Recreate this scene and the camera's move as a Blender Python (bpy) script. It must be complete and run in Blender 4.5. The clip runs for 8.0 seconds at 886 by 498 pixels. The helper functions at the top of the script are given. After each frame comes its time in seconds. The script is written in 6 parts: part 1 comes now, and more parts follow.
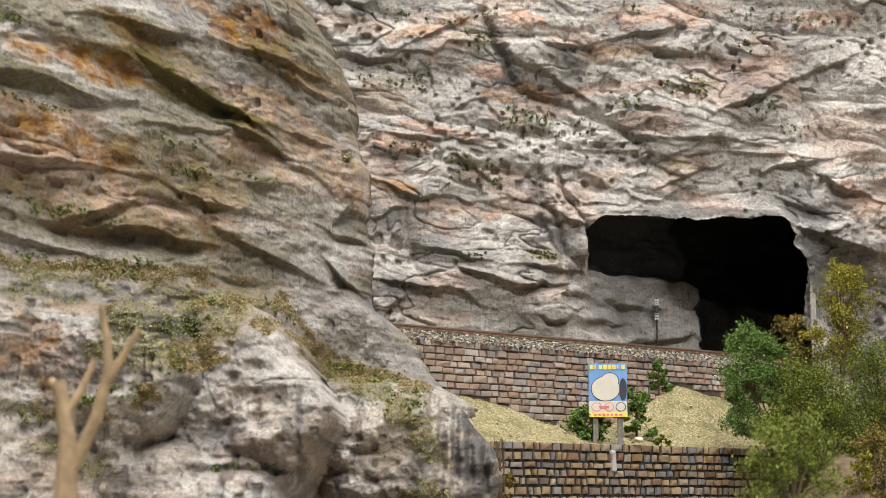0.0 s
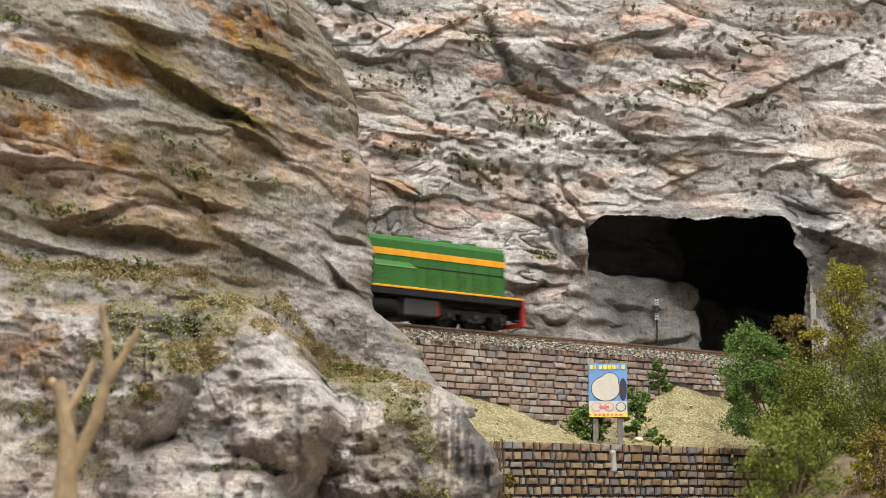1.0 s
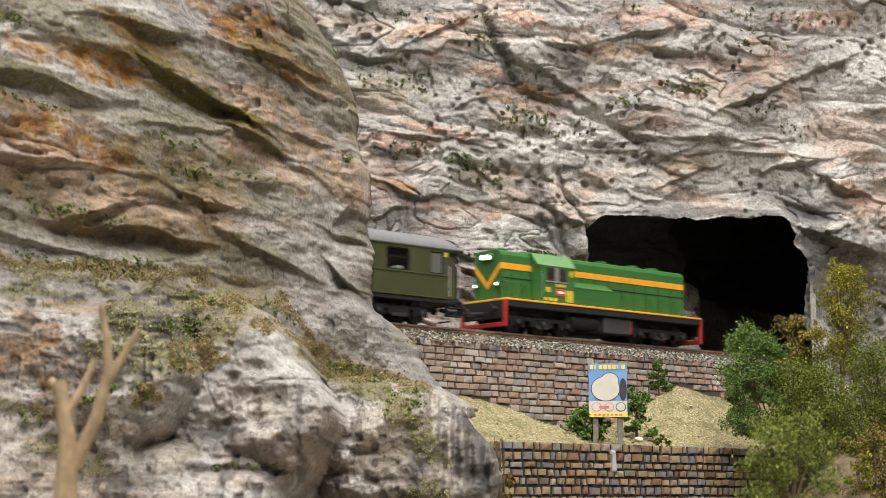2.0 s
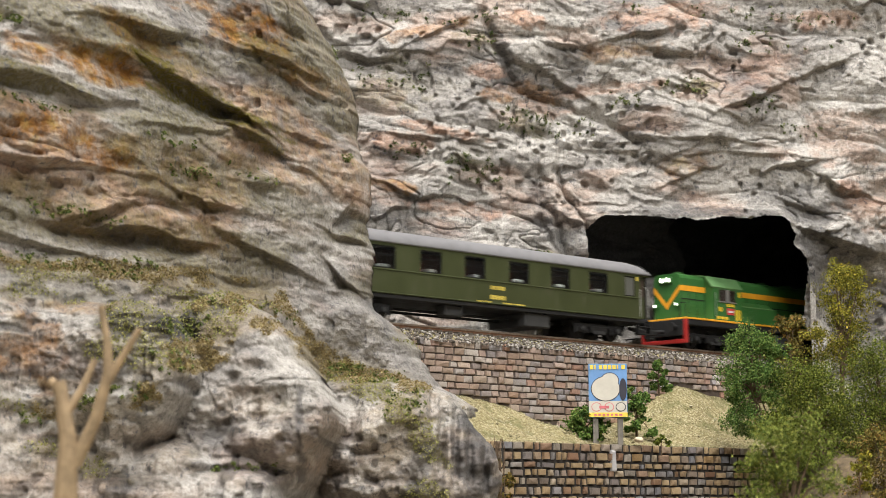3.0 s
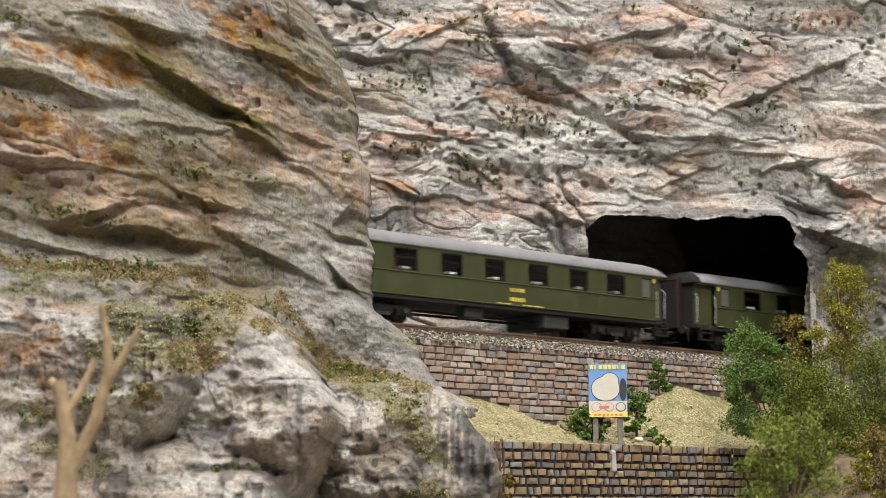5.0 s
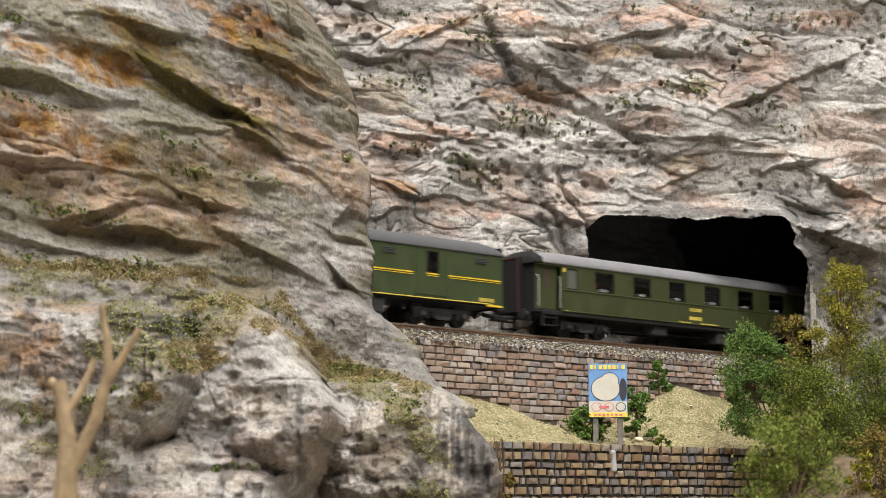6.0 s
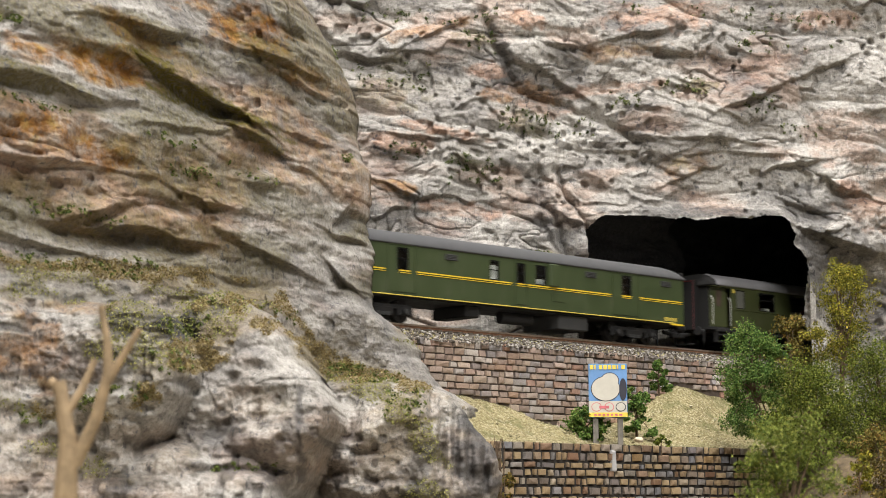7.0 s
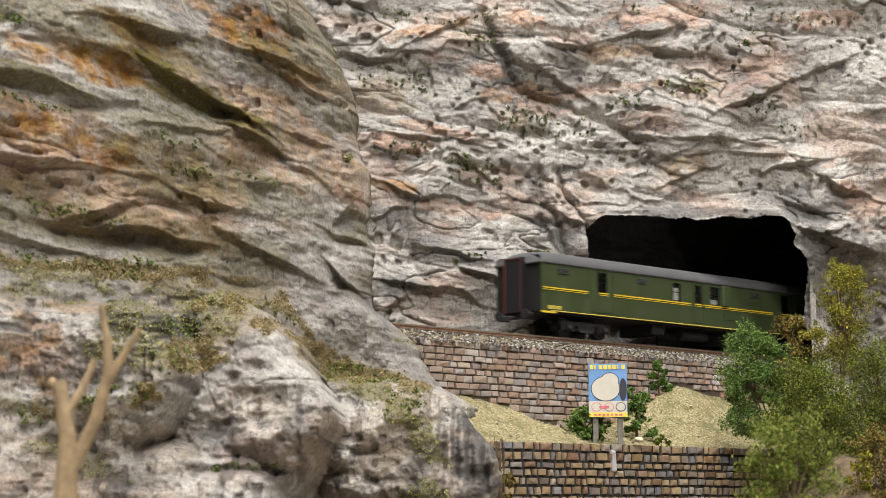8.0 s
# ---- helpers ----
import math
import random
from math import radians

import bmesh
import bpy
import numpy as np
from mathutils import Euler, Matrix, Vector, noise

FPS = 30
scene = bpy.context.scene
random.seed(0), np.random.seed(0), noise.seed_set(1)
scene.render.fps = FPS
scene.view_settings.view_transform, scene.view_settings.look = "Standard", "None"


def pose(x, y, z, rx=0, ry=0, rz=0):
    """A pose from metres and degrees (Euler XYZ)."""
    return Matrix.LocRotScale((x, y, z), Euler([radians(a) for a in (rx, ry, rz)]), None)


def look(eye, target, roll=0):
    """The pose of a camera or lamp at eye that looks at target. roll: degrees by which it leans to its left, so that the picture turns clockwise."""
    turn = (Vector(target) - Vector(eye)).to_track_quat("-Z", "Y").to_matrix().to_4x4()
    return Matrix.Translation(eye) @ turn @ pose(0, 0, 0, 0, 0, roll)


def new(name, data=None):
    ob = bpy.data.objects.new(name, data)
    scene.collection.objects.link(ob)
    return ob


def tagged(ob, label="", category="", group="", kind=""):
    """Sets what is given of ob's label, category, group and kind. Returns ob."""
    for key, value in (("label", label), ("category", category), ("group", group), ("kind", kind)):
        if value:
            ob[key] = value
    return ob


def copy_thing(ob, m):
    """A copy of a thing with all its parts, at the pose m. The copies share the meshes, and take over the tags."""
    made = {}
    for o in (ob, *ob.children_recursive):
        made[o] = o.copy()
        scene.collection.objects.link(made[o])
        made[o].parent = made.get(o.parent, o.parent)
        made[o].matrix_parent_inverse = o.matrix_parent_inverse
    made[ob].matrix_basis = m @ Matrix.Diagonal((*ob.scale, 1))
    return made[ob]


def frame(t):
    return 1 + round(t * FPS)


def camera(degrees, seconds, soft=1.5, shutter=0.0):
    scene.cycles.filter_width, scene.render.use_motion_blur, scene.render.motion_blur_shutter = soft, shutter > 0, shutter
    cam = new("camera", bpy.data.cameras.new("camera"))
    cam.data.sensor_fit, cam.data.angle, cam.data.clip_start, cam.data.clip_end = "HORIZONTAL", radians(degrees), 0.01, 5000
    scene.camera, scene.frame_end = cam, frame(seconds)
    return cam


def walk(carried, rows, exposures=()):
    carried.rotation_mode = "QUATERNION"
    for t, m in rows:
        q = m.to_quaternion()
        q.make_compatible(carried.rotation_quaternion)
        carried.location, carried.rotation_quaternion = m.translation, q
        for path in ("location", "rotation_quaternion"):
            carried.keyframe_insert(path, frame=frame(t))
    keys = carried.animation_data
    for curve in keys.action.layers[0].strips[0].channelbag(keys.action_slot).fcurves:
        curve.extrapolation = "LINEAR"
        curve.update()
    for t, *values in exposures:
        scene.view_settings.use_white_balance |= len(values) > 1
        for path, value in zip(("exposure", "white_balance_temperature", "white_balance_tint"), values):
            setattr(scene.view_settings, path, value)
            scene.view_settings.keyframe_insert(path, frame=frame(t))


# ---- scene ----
FOV = 29.29
cam = camera(FOV, 8.0, soft=0.85, shutter=0.6)
cam.data.dof.use_dof, cam.data.dof.focus_distance, cam.data.dof.aperture_fstop = True, 0.89, 44
EYE = Vector((0, 0, 1.2))
VIEW = look(EYE, EYE + Vector((0, math.cos(radians(8.34)), math.sin(radians(8.34)))))
walk(cam, [(0.0, VIEW), (8.0, VIEW)])

# ---- world and light: a hall with ceiling panels over a model railway (scale 1:87) ----
world = bpy.data.worlds.new("hall_air")
scene.world = world
world.use_nodes = True
world.node_tree.nodes["Background"].inputs[0].default_value = (0.75, 0.8, 0.9, 1)
world.node_tree.nodes["Background"].inputs[1].default_value = 0.05
scene.view_settings.exposure = 0.0


def panel_lamp(x, y, z, sx, sy, watts, tint):
    data = bpy.data.lights.new("ceiling_panel_light", "AREA")
    data.shape, data.size, data.size_y, data.energy, data.color = "RECTANGLE", sx, sy, watts, tint
    ob = new("ceiling_panel_light", data)
    ob.matrix_world = pose(x, y, z)
    return ob


panel_lamp(0.0, 0.38, 2.88, 1.5, 0.5, 56, (1.0, 0.98, 0.95))
panel_lamp(0.5, -1.2, 2.88, 1.5, 0.5, 85, (1.0, 0.985, 0.955))

# the track: a straight level line, going away to the right
TURN = 41.68
CT, ST = math.cos(radians(TURN)), math.sin(radians(TURN))
RAIL = 1.2845
SPEED = 0.1417
NEAR = 0.8335          # where the near side of the train crosses x = 0
HALF = 0.017           # half the width of a coach


def on_track(a, off, z):
    """World place of a point a along the track, off behind the train's near side."""
    return Vector((a * CT - off * ST, NEAR + a * ST + off * CT, z))


def track_pose(a, off=HALF, z=RAIL):
    p = on_track(a, off, z)
    return pose(p.x, p.y, p.z, 0, 0, TURN)


# ---- helpers of this scene ----
def mesh_object(name, bm, mats=(), parent=None, label="", smooth=False):
    me = bpy.data.meshes.new(name)
    bm.to_mesh(me)
    bm.free()
    for m in mats:
        me.materials.append(m)
    if smooth:
        me.polygons.foreach_set("use_smooth", [True] * len(me.polygons))
    ob = new(name, me)
    if parent:
        ob.parent = parent
    if label:
        ob["label"] = label
    return ob


def part(name, bm, material, parent, label="", smooth=False):
    return mesh_object(name, bm, (material,) if material else (), parent, label, smooth)


def box(bm, cx, cy, cz, sx, sy, sz, bevel=0.0, seg=1):
    r = bmesh.ops.create_cube(bm, size=1)
    vs = r["verts"]
    bmesh.ops.scale(bm, vec=(sx, sy, sz), verts=vs)
    bmesh.ops.translate(bm, vec=(cx, cy, cz), verts=vs)
    if bevel > 0:
        es = list({e for v in vs for e in v.link_edges})
        bmesh.ops.bevel(bm, geom=es, offset=bevel, segments=seg, affect="EDGES", profile=0.5)
    return bm


def boxed(*args, **kw):
    return box(bmesh.new(), *args, **kw)


def tube(bm, p, q, r0, r1=None, seg=8):
    p, q = Vector(p), Vector(q)
    r1 = r0 if r1 is None else r1
    m = Matrix.Translation((p + q) / 2) @ (q - p).to_track_quat("Z", "Y").to_matrix().to_4x4()
    bmesh.ops.create_cone(bm, cap_ends=True, segments=seg, radius1=r0, radius2=r1, depth=(q - p).length, matrix=m)
    return bm


def tubed(*args, **kw):
    return tube(bmesh.new(), *args, **kw)


def prism(outline, x0, x1, bm=None):
    """A closed outline in (y, z), drawn out along x."""
    bm = bm or bmesh.new()
    a = [bm.verts.new((x0, y, z)) for y, z in outline]
    b = [bm.verts.new((x1, y, z)) for y, z in outline]
    n = len(outline)
    for i in range(n):
        j = (i + 1) % n
        bm.faces.new((a[i], a[j], b[j], b[i]))
    bm.faces.new(a[::-1])
    bm.faces.new(b)
    bmesh.ops.recalc_face_normals(bm, faces=bm.faces)
    return bm


# ---- smooth noise on arrays ----
TABLE = np.random.RandomState(7).rand(64, 256, 256)


def vn(x, y, seed):
    tab = TABLE[seed % 64]
    xi, yi = np.floor(x).astype(int), np.floor(y).astype(int)
    fx, fy = x - xi, y - yi
    fx, fy = fx * fx * fx * (fx * (fx * 6 - 15) + 10), fy * fy * fy * (fy * (fy * 6 - 15) + 10)
    g = lambda i, j: tab[(xi + i) & 255, (yi + j) & 255]
    return (g(0, 0) * (1 - fx) + g(1, 0) * fx) * (1 - fy) + (g(0, 1) * (1 - fx) + g(1, 1) * fx) * fy - 0.5


def fbm(x, y, seed, octaves=5, gain=0.5):
    total, amp = np.zeros_like(x), 1.0
    for k in range(octaves):
        total += amp * vn(x * 2 ** k + 17.3 * k, y * 2 ** k + 9.1 * k, seed + k)
        amp *= gain
    return total


def ridged(x, y, seed, octaves=4):
    total, amp = np.zeros_like(x), 1.0
    for k in range(octaves):
        total += amp * (0.5 - np.abs(vn(x * 2 ** k + 5.7 * k, y * 2 ** k + 3.3 * k, seed + k)) * 2)
        amp *= 0.5
    return total


def lobes(x, y, seed, octaves=3):
    """Rounded bulges that meet in sharp creases."""
    total, amp = np.zeros_like(x), 1.0
    x, y = x + 0.5 * vn(x * 0.8, y * 0.8, seed + 9), y + 0.5 * vn(x * 0.8 + 40, y * 0.8, seed + 10)
    for k in range(octaves):
        total += amp * np.sqrt(np.abs(vn(x * 2 ** k + 3.7 * k, y * 2 ** k + 8.3 * k, seed + k)) * 2 + 0.004)
        amp *= 0.42
    return total


def step(a, b, x):
    t = np.clip((x - a) / (b - a), 0, 1)
    return t * t * (3 - 2 * t)


def saw(q, soft=0.12):
    """Overhang profile: proud just above a bed joint, sinking back upward, sharply undercut below it."""
    f = q - np.floor(q)
    return (1 - f) * step(0, soft, f)


def grid_mesh(name, X, Y, Z, material, attributes=None, keep=None, smooth=True):
    n, m = X.shape
    co = np.stack([X, Y, Z], -1).reshape(-1, 3)
    idx = np.arange(n * m).reshape(n, m)
    quads = np.stack([idx[:-1, :-1], idx[1:, :-1], idx[1:, 1:], idx[:-1, 1:]], -1).reshape(-1, 4)
    if keep is not None:
        quads = quads[keep[:-1, :-1].ravel()]
    me = bpy.data.meshes.new(name)
    me.vertices.add(len(co))
    me.vertices.foreach_set("co", co.ravel())
    me.loops.add(quads.size)
    me.loops.foreach_set("vertex_index", quads.ravel())
    me.polygons.add(len(quads))
    me.polygons.foreach_set("loop_start", np.arange(0, quads.size, 4))
    me.polygons.foreach_set("use_smooth", np.ones(len(quads), bool) if smooth else np.zeros(len(quads), bool))
    me.update(calc_edges=True)
    me.validate()
    for key, values in (attributes or {}).items():
        me.attributes.new(key, "FLOAT", "POINT").data.foreach_set("value", values.ravel().astype(np.float32))
    me.materials.append(material)
    return new(name, me)

# ---- materials ----
class Mat:
    """A small builder of node materials."""

    def __init__(self, name, rough=0.8, metal=0.0, spec=0.5):
        self.m = bpy.data.materials.new(name)
        self.m.use_nodes = True
        self.t = self.m.node_tree
        self.b = self.t.nodes["Principled BSDF"]
        self.b.inputs["Roughness"].default_value = rough
        self.b.inputs["Metallic"].default_value = metal
        self.b.inputs["Specular IOR Level"].default_value = spec
        self.co = self.t.nodes.new("ShaderNodeTexCoord").outputs["Object"]

    def link(self, a, b):
        self.t.links.new(a, b)

    def noise(self, scale, detail=4.0, rough=0.55, stretch=(1, 1, 1), warp=0.0):
        mp = self.t.nodes.new("ShaderNodeMapping")
        mp.inputs["Scale"].default_value = stretch
        self.link(self.co, mp.inputs["Vector"])
        n = self.t.nodes.new("ShaderNodeTexNoise")
        n.inputs["Scale"].default_value, n.inputs["Detail"].default_value, n.inputs["Roughness"].default_value = scale, detail, rough
        n.inputs["Distortion"].default_value = warp
        self.link(mp.outputs[0], n.inputs["Vector"])
        return n.outputs["Fac"]

    def ramp(self, fac, *stops):
        r = self.t.nodes.new("ShaderNodeValToRGB")
        while len(r.color_ramp.elements) < len(stops):
            r.color_ramp.elements.new(0.5)
        for e, (p, c) in zip(r.color_ramp.elements, stops):
            e.position = p
            e.color = (c, c, c, 1) if isinstance(c, (int, float)) else (*c, 1)
        self.link(fac, r.inputs[0])
        return r.outputs[0]

    def math(self, op, a, b=0.0):
        n = self.t.nodes.new("ShaderNodeMath")
        n.operation = op
        for s, v in zip(n.inputs, (a, b)):
            if isinstance(v, (int, float)):
                s.default_value = v
            else:
                self.link(v, s)
        return n.outputs[0]

    def mix(self, fac, a, b, mode="MIX"):
        n = self.t.nodes.new("ShaderNodeMix")
        n.data_type, n.blend_type = "RGBA", mode
        for s, v in ((n.inputs[0], fac), (n.inputs[6], a), (n.inputs[7], b)):
            if isinstance(v, (int, float)):
                s.default_value = v
            elif isinstance(v, tuple):
                s.default_value = (*v, 1)
            else:
                self.link(v, s)
        return n.outputs[2]

    def attr(self, name):
        n = self.t.nodes.new("ShaderNodeAttribute")
        n.attribute_name = name
        return n.outputs["Fac"]

    def rand(self):
        return self.t.nodes.new("ShaderNodeObjectInfo").outputs["Random"]

    def island(self):
        return self.t.nodes.new("ShaderNodeNewGeometry").outputs["Random Per Island"]

    def colour(self, c):
        if isinstance(c, tuple):
            self.b.inputs["Base Color"].default_value = (*c, 1)
        else:
            self.link(c, self.b.inputs["Base Color"])
        return self

    def roughness(self, f):
        self.link(f, self.b.inputs["Roughness"])
        return self

    def bump(self, h, strength=0.4, distance=0.001):
        n = self.t.nodes.new("ShaderNodeBump")
        n.inputs["Strength"].default_value, n.inputs["Distance"].default_value = strength, distance
        self.link(h, n.inputs["Height"])
        self.link(n.outputs[0], self.b.inputs["Normal"])
        return self

    def glow(self, c, s):
        self.b.inputs["Emission Color"].default_value = (*c, 1)
        self.b.inputs["Emission Strength"].default_value = s
        return self


def rock_material(name):
    k = Mat(name, rough=0.92, spec=0.2)
    big = k.noise(24, 5, 0.6, (0.7, 0.7, 1.2), 0.5)
    mid = k.noise(95, 8, 0.7, (0.55, 0.55, 1.4), 0.8)
    grain = k.noise(520, 5, 0.75, (1, 1, 0.8))
    drag = k.noise(330, 4, 0.65, (1.5, 1.5, 0.16), 0.3)
    c = k.ramp(big, (0.30, (0.19, 0.182, 0.178)), (0.42, (0.285, 0.265, 0.245)), (0.54, (0.385, 0.36, 0.328)), (0.70, (0.47, 0.447, 0.415)))
    c = k.mix(k.ramp(mid, (0.35, 0.65), (0.47, 0.0)), c, (0.18, 0.17, 0.165))
    c = k.mix(k.ramp(mid, (0.53, 0.0), (0.70, 0.8)), c, (0.53, 0.505, 0.47))
    c = k.mix(k.math("MULTIPLY", k.ramp(drag, (0.50, 0.0), (0.66, 0.7)), k.ramp(big, (0.40, 0.0), (0.58, 1.0))), c, (0.57, 0.545, 0.51))
    # washes with shapes of their own
    tone = k.ramp(k.noise(90, 4, 0.6, (1, 1, 2)), (0.35, (0.135, 0.060, 0.017)), (0.52, (0.31, 0.142, 0.034)), (0.7, (0.42, 0.27, 0.08)))
    c = k.mix(k.math("MULTIPLY", k.attr("ochre"), k.ramp(k.noise(110, 6, 0.7), (0.36, 0.35), (0.56, 1.0))), c, tone)
    pink = k.ramp(mid, (0.35, (0.33, 0.165, 0.10)), (0.65, (0.55, 0.35, 0.25)))
    c = k.mix(k.math("MULTIPLY", k.attr("rust"), k.ramp(k.noise(130, 6, 0.7, (0.6, 0.6, 1.4)), (0.36, 0.3), (0.56, 1.0))), c, pink)
    olive = k.ramp(grain, (0.35, (0.045, 0.038, 0.008)), (0.6, (0.14, 0.115, 0.022)))
    c = k.mix(k.math("MULTIPLY", k.attr("moss"), k.ramp(grain, (0.35, 0.55), (0.55, 1.0))), c, olive)
    sand = k.ramp(grain, (0.3, (0.15, 0.115, 0.06)), (0.5, (0.26, 0.205, 0.115)), (0.7, (0.38, 0.325, 0.215)))
    c = k.mix(k.attr("sand"), c, sand)
    # painted shade of cave and recesses, and dark wash in cracks, as near-black colour
    c = k.mix(k.attr("shade_wash"), c, (0.040, 0.040, 0.044))
    # specks of dark wash left in the pores of the plaster
    speck = k.ramp(k.noise(330, 4, 0.72, (1, 1, 0.7)), (0.57, 0.0), (0.65, 0.75))
    c = k.mix(k.math("MULTIPLY", speck, k.ramp(k.noise(40, 4, 0.65), (0.38, 0.0), (0.52, 1.0))), c, (0.085, 0.085, 0.095))
    blot = k.math("MULTIPLY", k.ramp(k.noise(150, 6, 0.75, (0.8, 0.8, 1.2), 0.6), (0.56, 0.0), (0.66, 0.55)), k.ramp(k.noise(22, 3, 0.6), (0.42, 0.0), (0.55, 1.0)))
    c = k.mix(blot, c, (0.120, 0.115, 0.120))
    c = k.mix(1.0, c, k.ramp(k.noise(640, 6, 0.8, (0.8, 0.8, 1.1)), (0.36, 0.66), (0.50, 1.0), (0.64, 1.2)), "MULTIPLY")
    k.colour(c)
    k.bump(k.math("ADD", k.math("MULTIPLY", mid, 1.2), k.math("ADD", k.math("MULTIPLY", grain, 0.6), k.math("MULTIPLY", drag, 0.25))), 0.9, 0.0018)
    return k.m


ROCK = rock_material("painted_plaster_rock")


def plain(name, c, rough=0.6, metal=0.0, vary=0.15, scale=300, spec=0.5, bump=0.0):
    k = Mat(name, rough, metal, spec)
    dark = tuple(v * (1 - vary) for v in c)
    lite = tuple(min(1, v * (1 + vary)) for v in c)
    n = k.noise(scale, 4, 0.6)
    k.colour(k.ramp(n, (0.3, dark), (0.7, lite)))
    if bump:
        k.bump(n, bump, 0.0005)
    return k.m

BACK_BEDS_1 = [(73.8, 260.3, 14.3, -8, 5, 9.5), (114, 267.6, 28.6, 14, 6, 12.7), (134.1, 258.5, 25.4, -8, 5, 11.4), (70.2, 238.3, 19, -30, 6, 9.5), (47.3, 247.2, 12.7, -4, 5, 6.3), (177.9, 230.1, 22.2, 28, 6, 12.7), (160.2, 205.7, 34.9, -3, 4, 7), (170.2, 197.7, 41.3, 2, 4, 6.3), (-7.6, 201.8, 34.9, -4, 4, 8.3), (14.7, 186.5, 19, -30, 4, 8.3), (-29.6, 171.9, 19, -12, 5, 8.3), (5.1, 166.7, 28.6, -4, 4, 9.5), (5.1, 136.2, 19, -10, 5, 7.6), (56.1, 120, 19, 4, 10, 12.7)]
BACK_BEDS_2 = [(62.6, 129.8, 22.2, -5, 5, 6.3), (20.9, 125.5, 19, -15, 5, 9.5), (-20.1, 118.1, 15.9, -6, 6, 9.5), (146.1, 185, 22.2, 20, 5, 9.5), (204.4, 194, 19, 14, 6, 12.7), (238.8, 181.8, 19, -20, 6, 12.7), (-45.8, 248.8, 22.2, -6, 5, 12.7), (-7.7, 260.8, 22.2, 30, 5, 9.5), (223.8, 252.9, 25.4, 24, 4, 12.7), (236, 148, 30, -14, 14, 12), (215, 166, 18, -20, 7, 9)]
BACK_BEDS = BACK_BEDS_1 + BACK_BEDS_2
FAULT_A = [(21.4, 279.1), (31.1, 256.3), (44, 233.7), (70.1, 226.7), (93.2, 217.8), (113, 207)]
FAULT_B = [(51.8, 187.9), (54.9, 168.5), (66.1, 155.8), (69.2, 139.7), (78.9, 130.3)]
FAULT_C = [(64.8, 186.8), (71.2, 172.3), (80.8, 158), (85.5, 143.4)]
FAULT_D = [(56.4, 158.8), (61.1, 145.9), (70.7, 130.1)]
BACK_OCHRE = [(103.8, 258.6, 25.4, 5.7, 10, 0.6), (50.5, 234, 15.9, 5.1, -10, 0.6), (30.9, 228.1, 12.7, 3.8, -5, 0.7), (-29.7, 173.5, 14.3, 4.4, -8, 0.7), (142.9, 191.6, 22.2, 7.6, 14, 0.45), (-7.7, 265.8, 28.6, 4.4, 16, 0.7)]
BACK_RUST = [(47.5, 273.9, 19, 6.3, -10, 0.8), (131.2, 280.5, 38.1, 9.5, 5, 0.6), (96.7, 236.3, 34.9, 4.4, 5, 0.55), (224.8, 284.2, 31.7, 7, 5, 0.6), (11.4, 160.5, 34.9, 5.1, -5, 0.6), (5.1, 205.6, 28.6, 3.8, -8, 0.7), (-26.6, 201, 25.4, 3.2, -5, 0.6), (-20.3, 196.4, 19, 6.3, -4, 0.7), (57, 224.4, 19, 6.3, -15, 0.5), (188.8, 251.1, 28.6, 12.7, 20, 0.45), (239.8, 209.1, 25.4, 19, 0, 0.4), (249, 172, 19, 12.7, -30, 0.6), (24.5, 242.7, 15.9, 5.1, 0, 0.6)]
BACK_MOSS = [(56.2, 136.1, 12.7, 4.4, 0, 0.6), (47.1, 214, 15.9, 5.7, -15, 0.5), (17.9, 188.2, 15.9, 3.8, -8, 0.6), (147.3, 238.8, 12.7, 4.4, 10, 0.6), (-33.1, 226.7, 19, 8.3, 0, 0.4), (139.5, 191.4, 11.4, 6.3, 0, 0.5), (-26.8, 244.9, 9.5, 4.4, 0, 0.4), (24.6, 262.6, 12.7, 4.4, 0, 0.4)]
# dark wash along cracks, plus painted shade on the jamb and under the cave lip
BACK_SHADE_WASH = [(216.8, 147.4, 14.3, 34.9, 4, 0.6), (236.8, 124.6, 34.9, 38.1, 0, 0.5), (95.5, 153.5, 12.7, 7.6, 0, 0.6), (31.1, 263, 4.4, 15.9, 20, 0.6),  (56.1, 120, 15.9, 5.1, 0, 0.35), (208, 170, 34, 14, -8, 0.45), (145, 163, 66, 4.5, 0, 0.6), (37.5, 246.7, 7, 15.9, 25, 0.5), (61.2, 155.7, 12.7, 28.6, 20, 0.45), (75.8, 146.4, 9.5, 15.9, 15, 0.4), (-26.3, 116.3, 19, 6.3, 0, 0.35)]
EDGE_X = [0.0248, 0.0248, 0.017, 0.0016, -0.0101, -0.0165, -0.03, -0.0326, -0.0318, -0.0336, -0.0382, -0.0444, -0.0501, -0.0617, -0.0785]
EDGE_Z = [-0.0049, 0.0231, 0.0423, 0.0513, 0.0668, 0.0759, 0.085, 0.0955, 0.1139, 0.1457, 0.1672, 0.1888, 0.2038, 0.2188, 0.2367]
LEDGE_X = [-0.75, -0.1595, -0.1515, -0.1221, -0.1054, -0.0675, -0.0546, -0.0407, -0.0212, 0.0041, 0.1]
LEDGE_Z = [0.0824, 0.0824, 0.0824, 0.0891, 0.0885, 0.0896, 0.0677, 0.0591, 0.0603, 0.0462, 0.03]
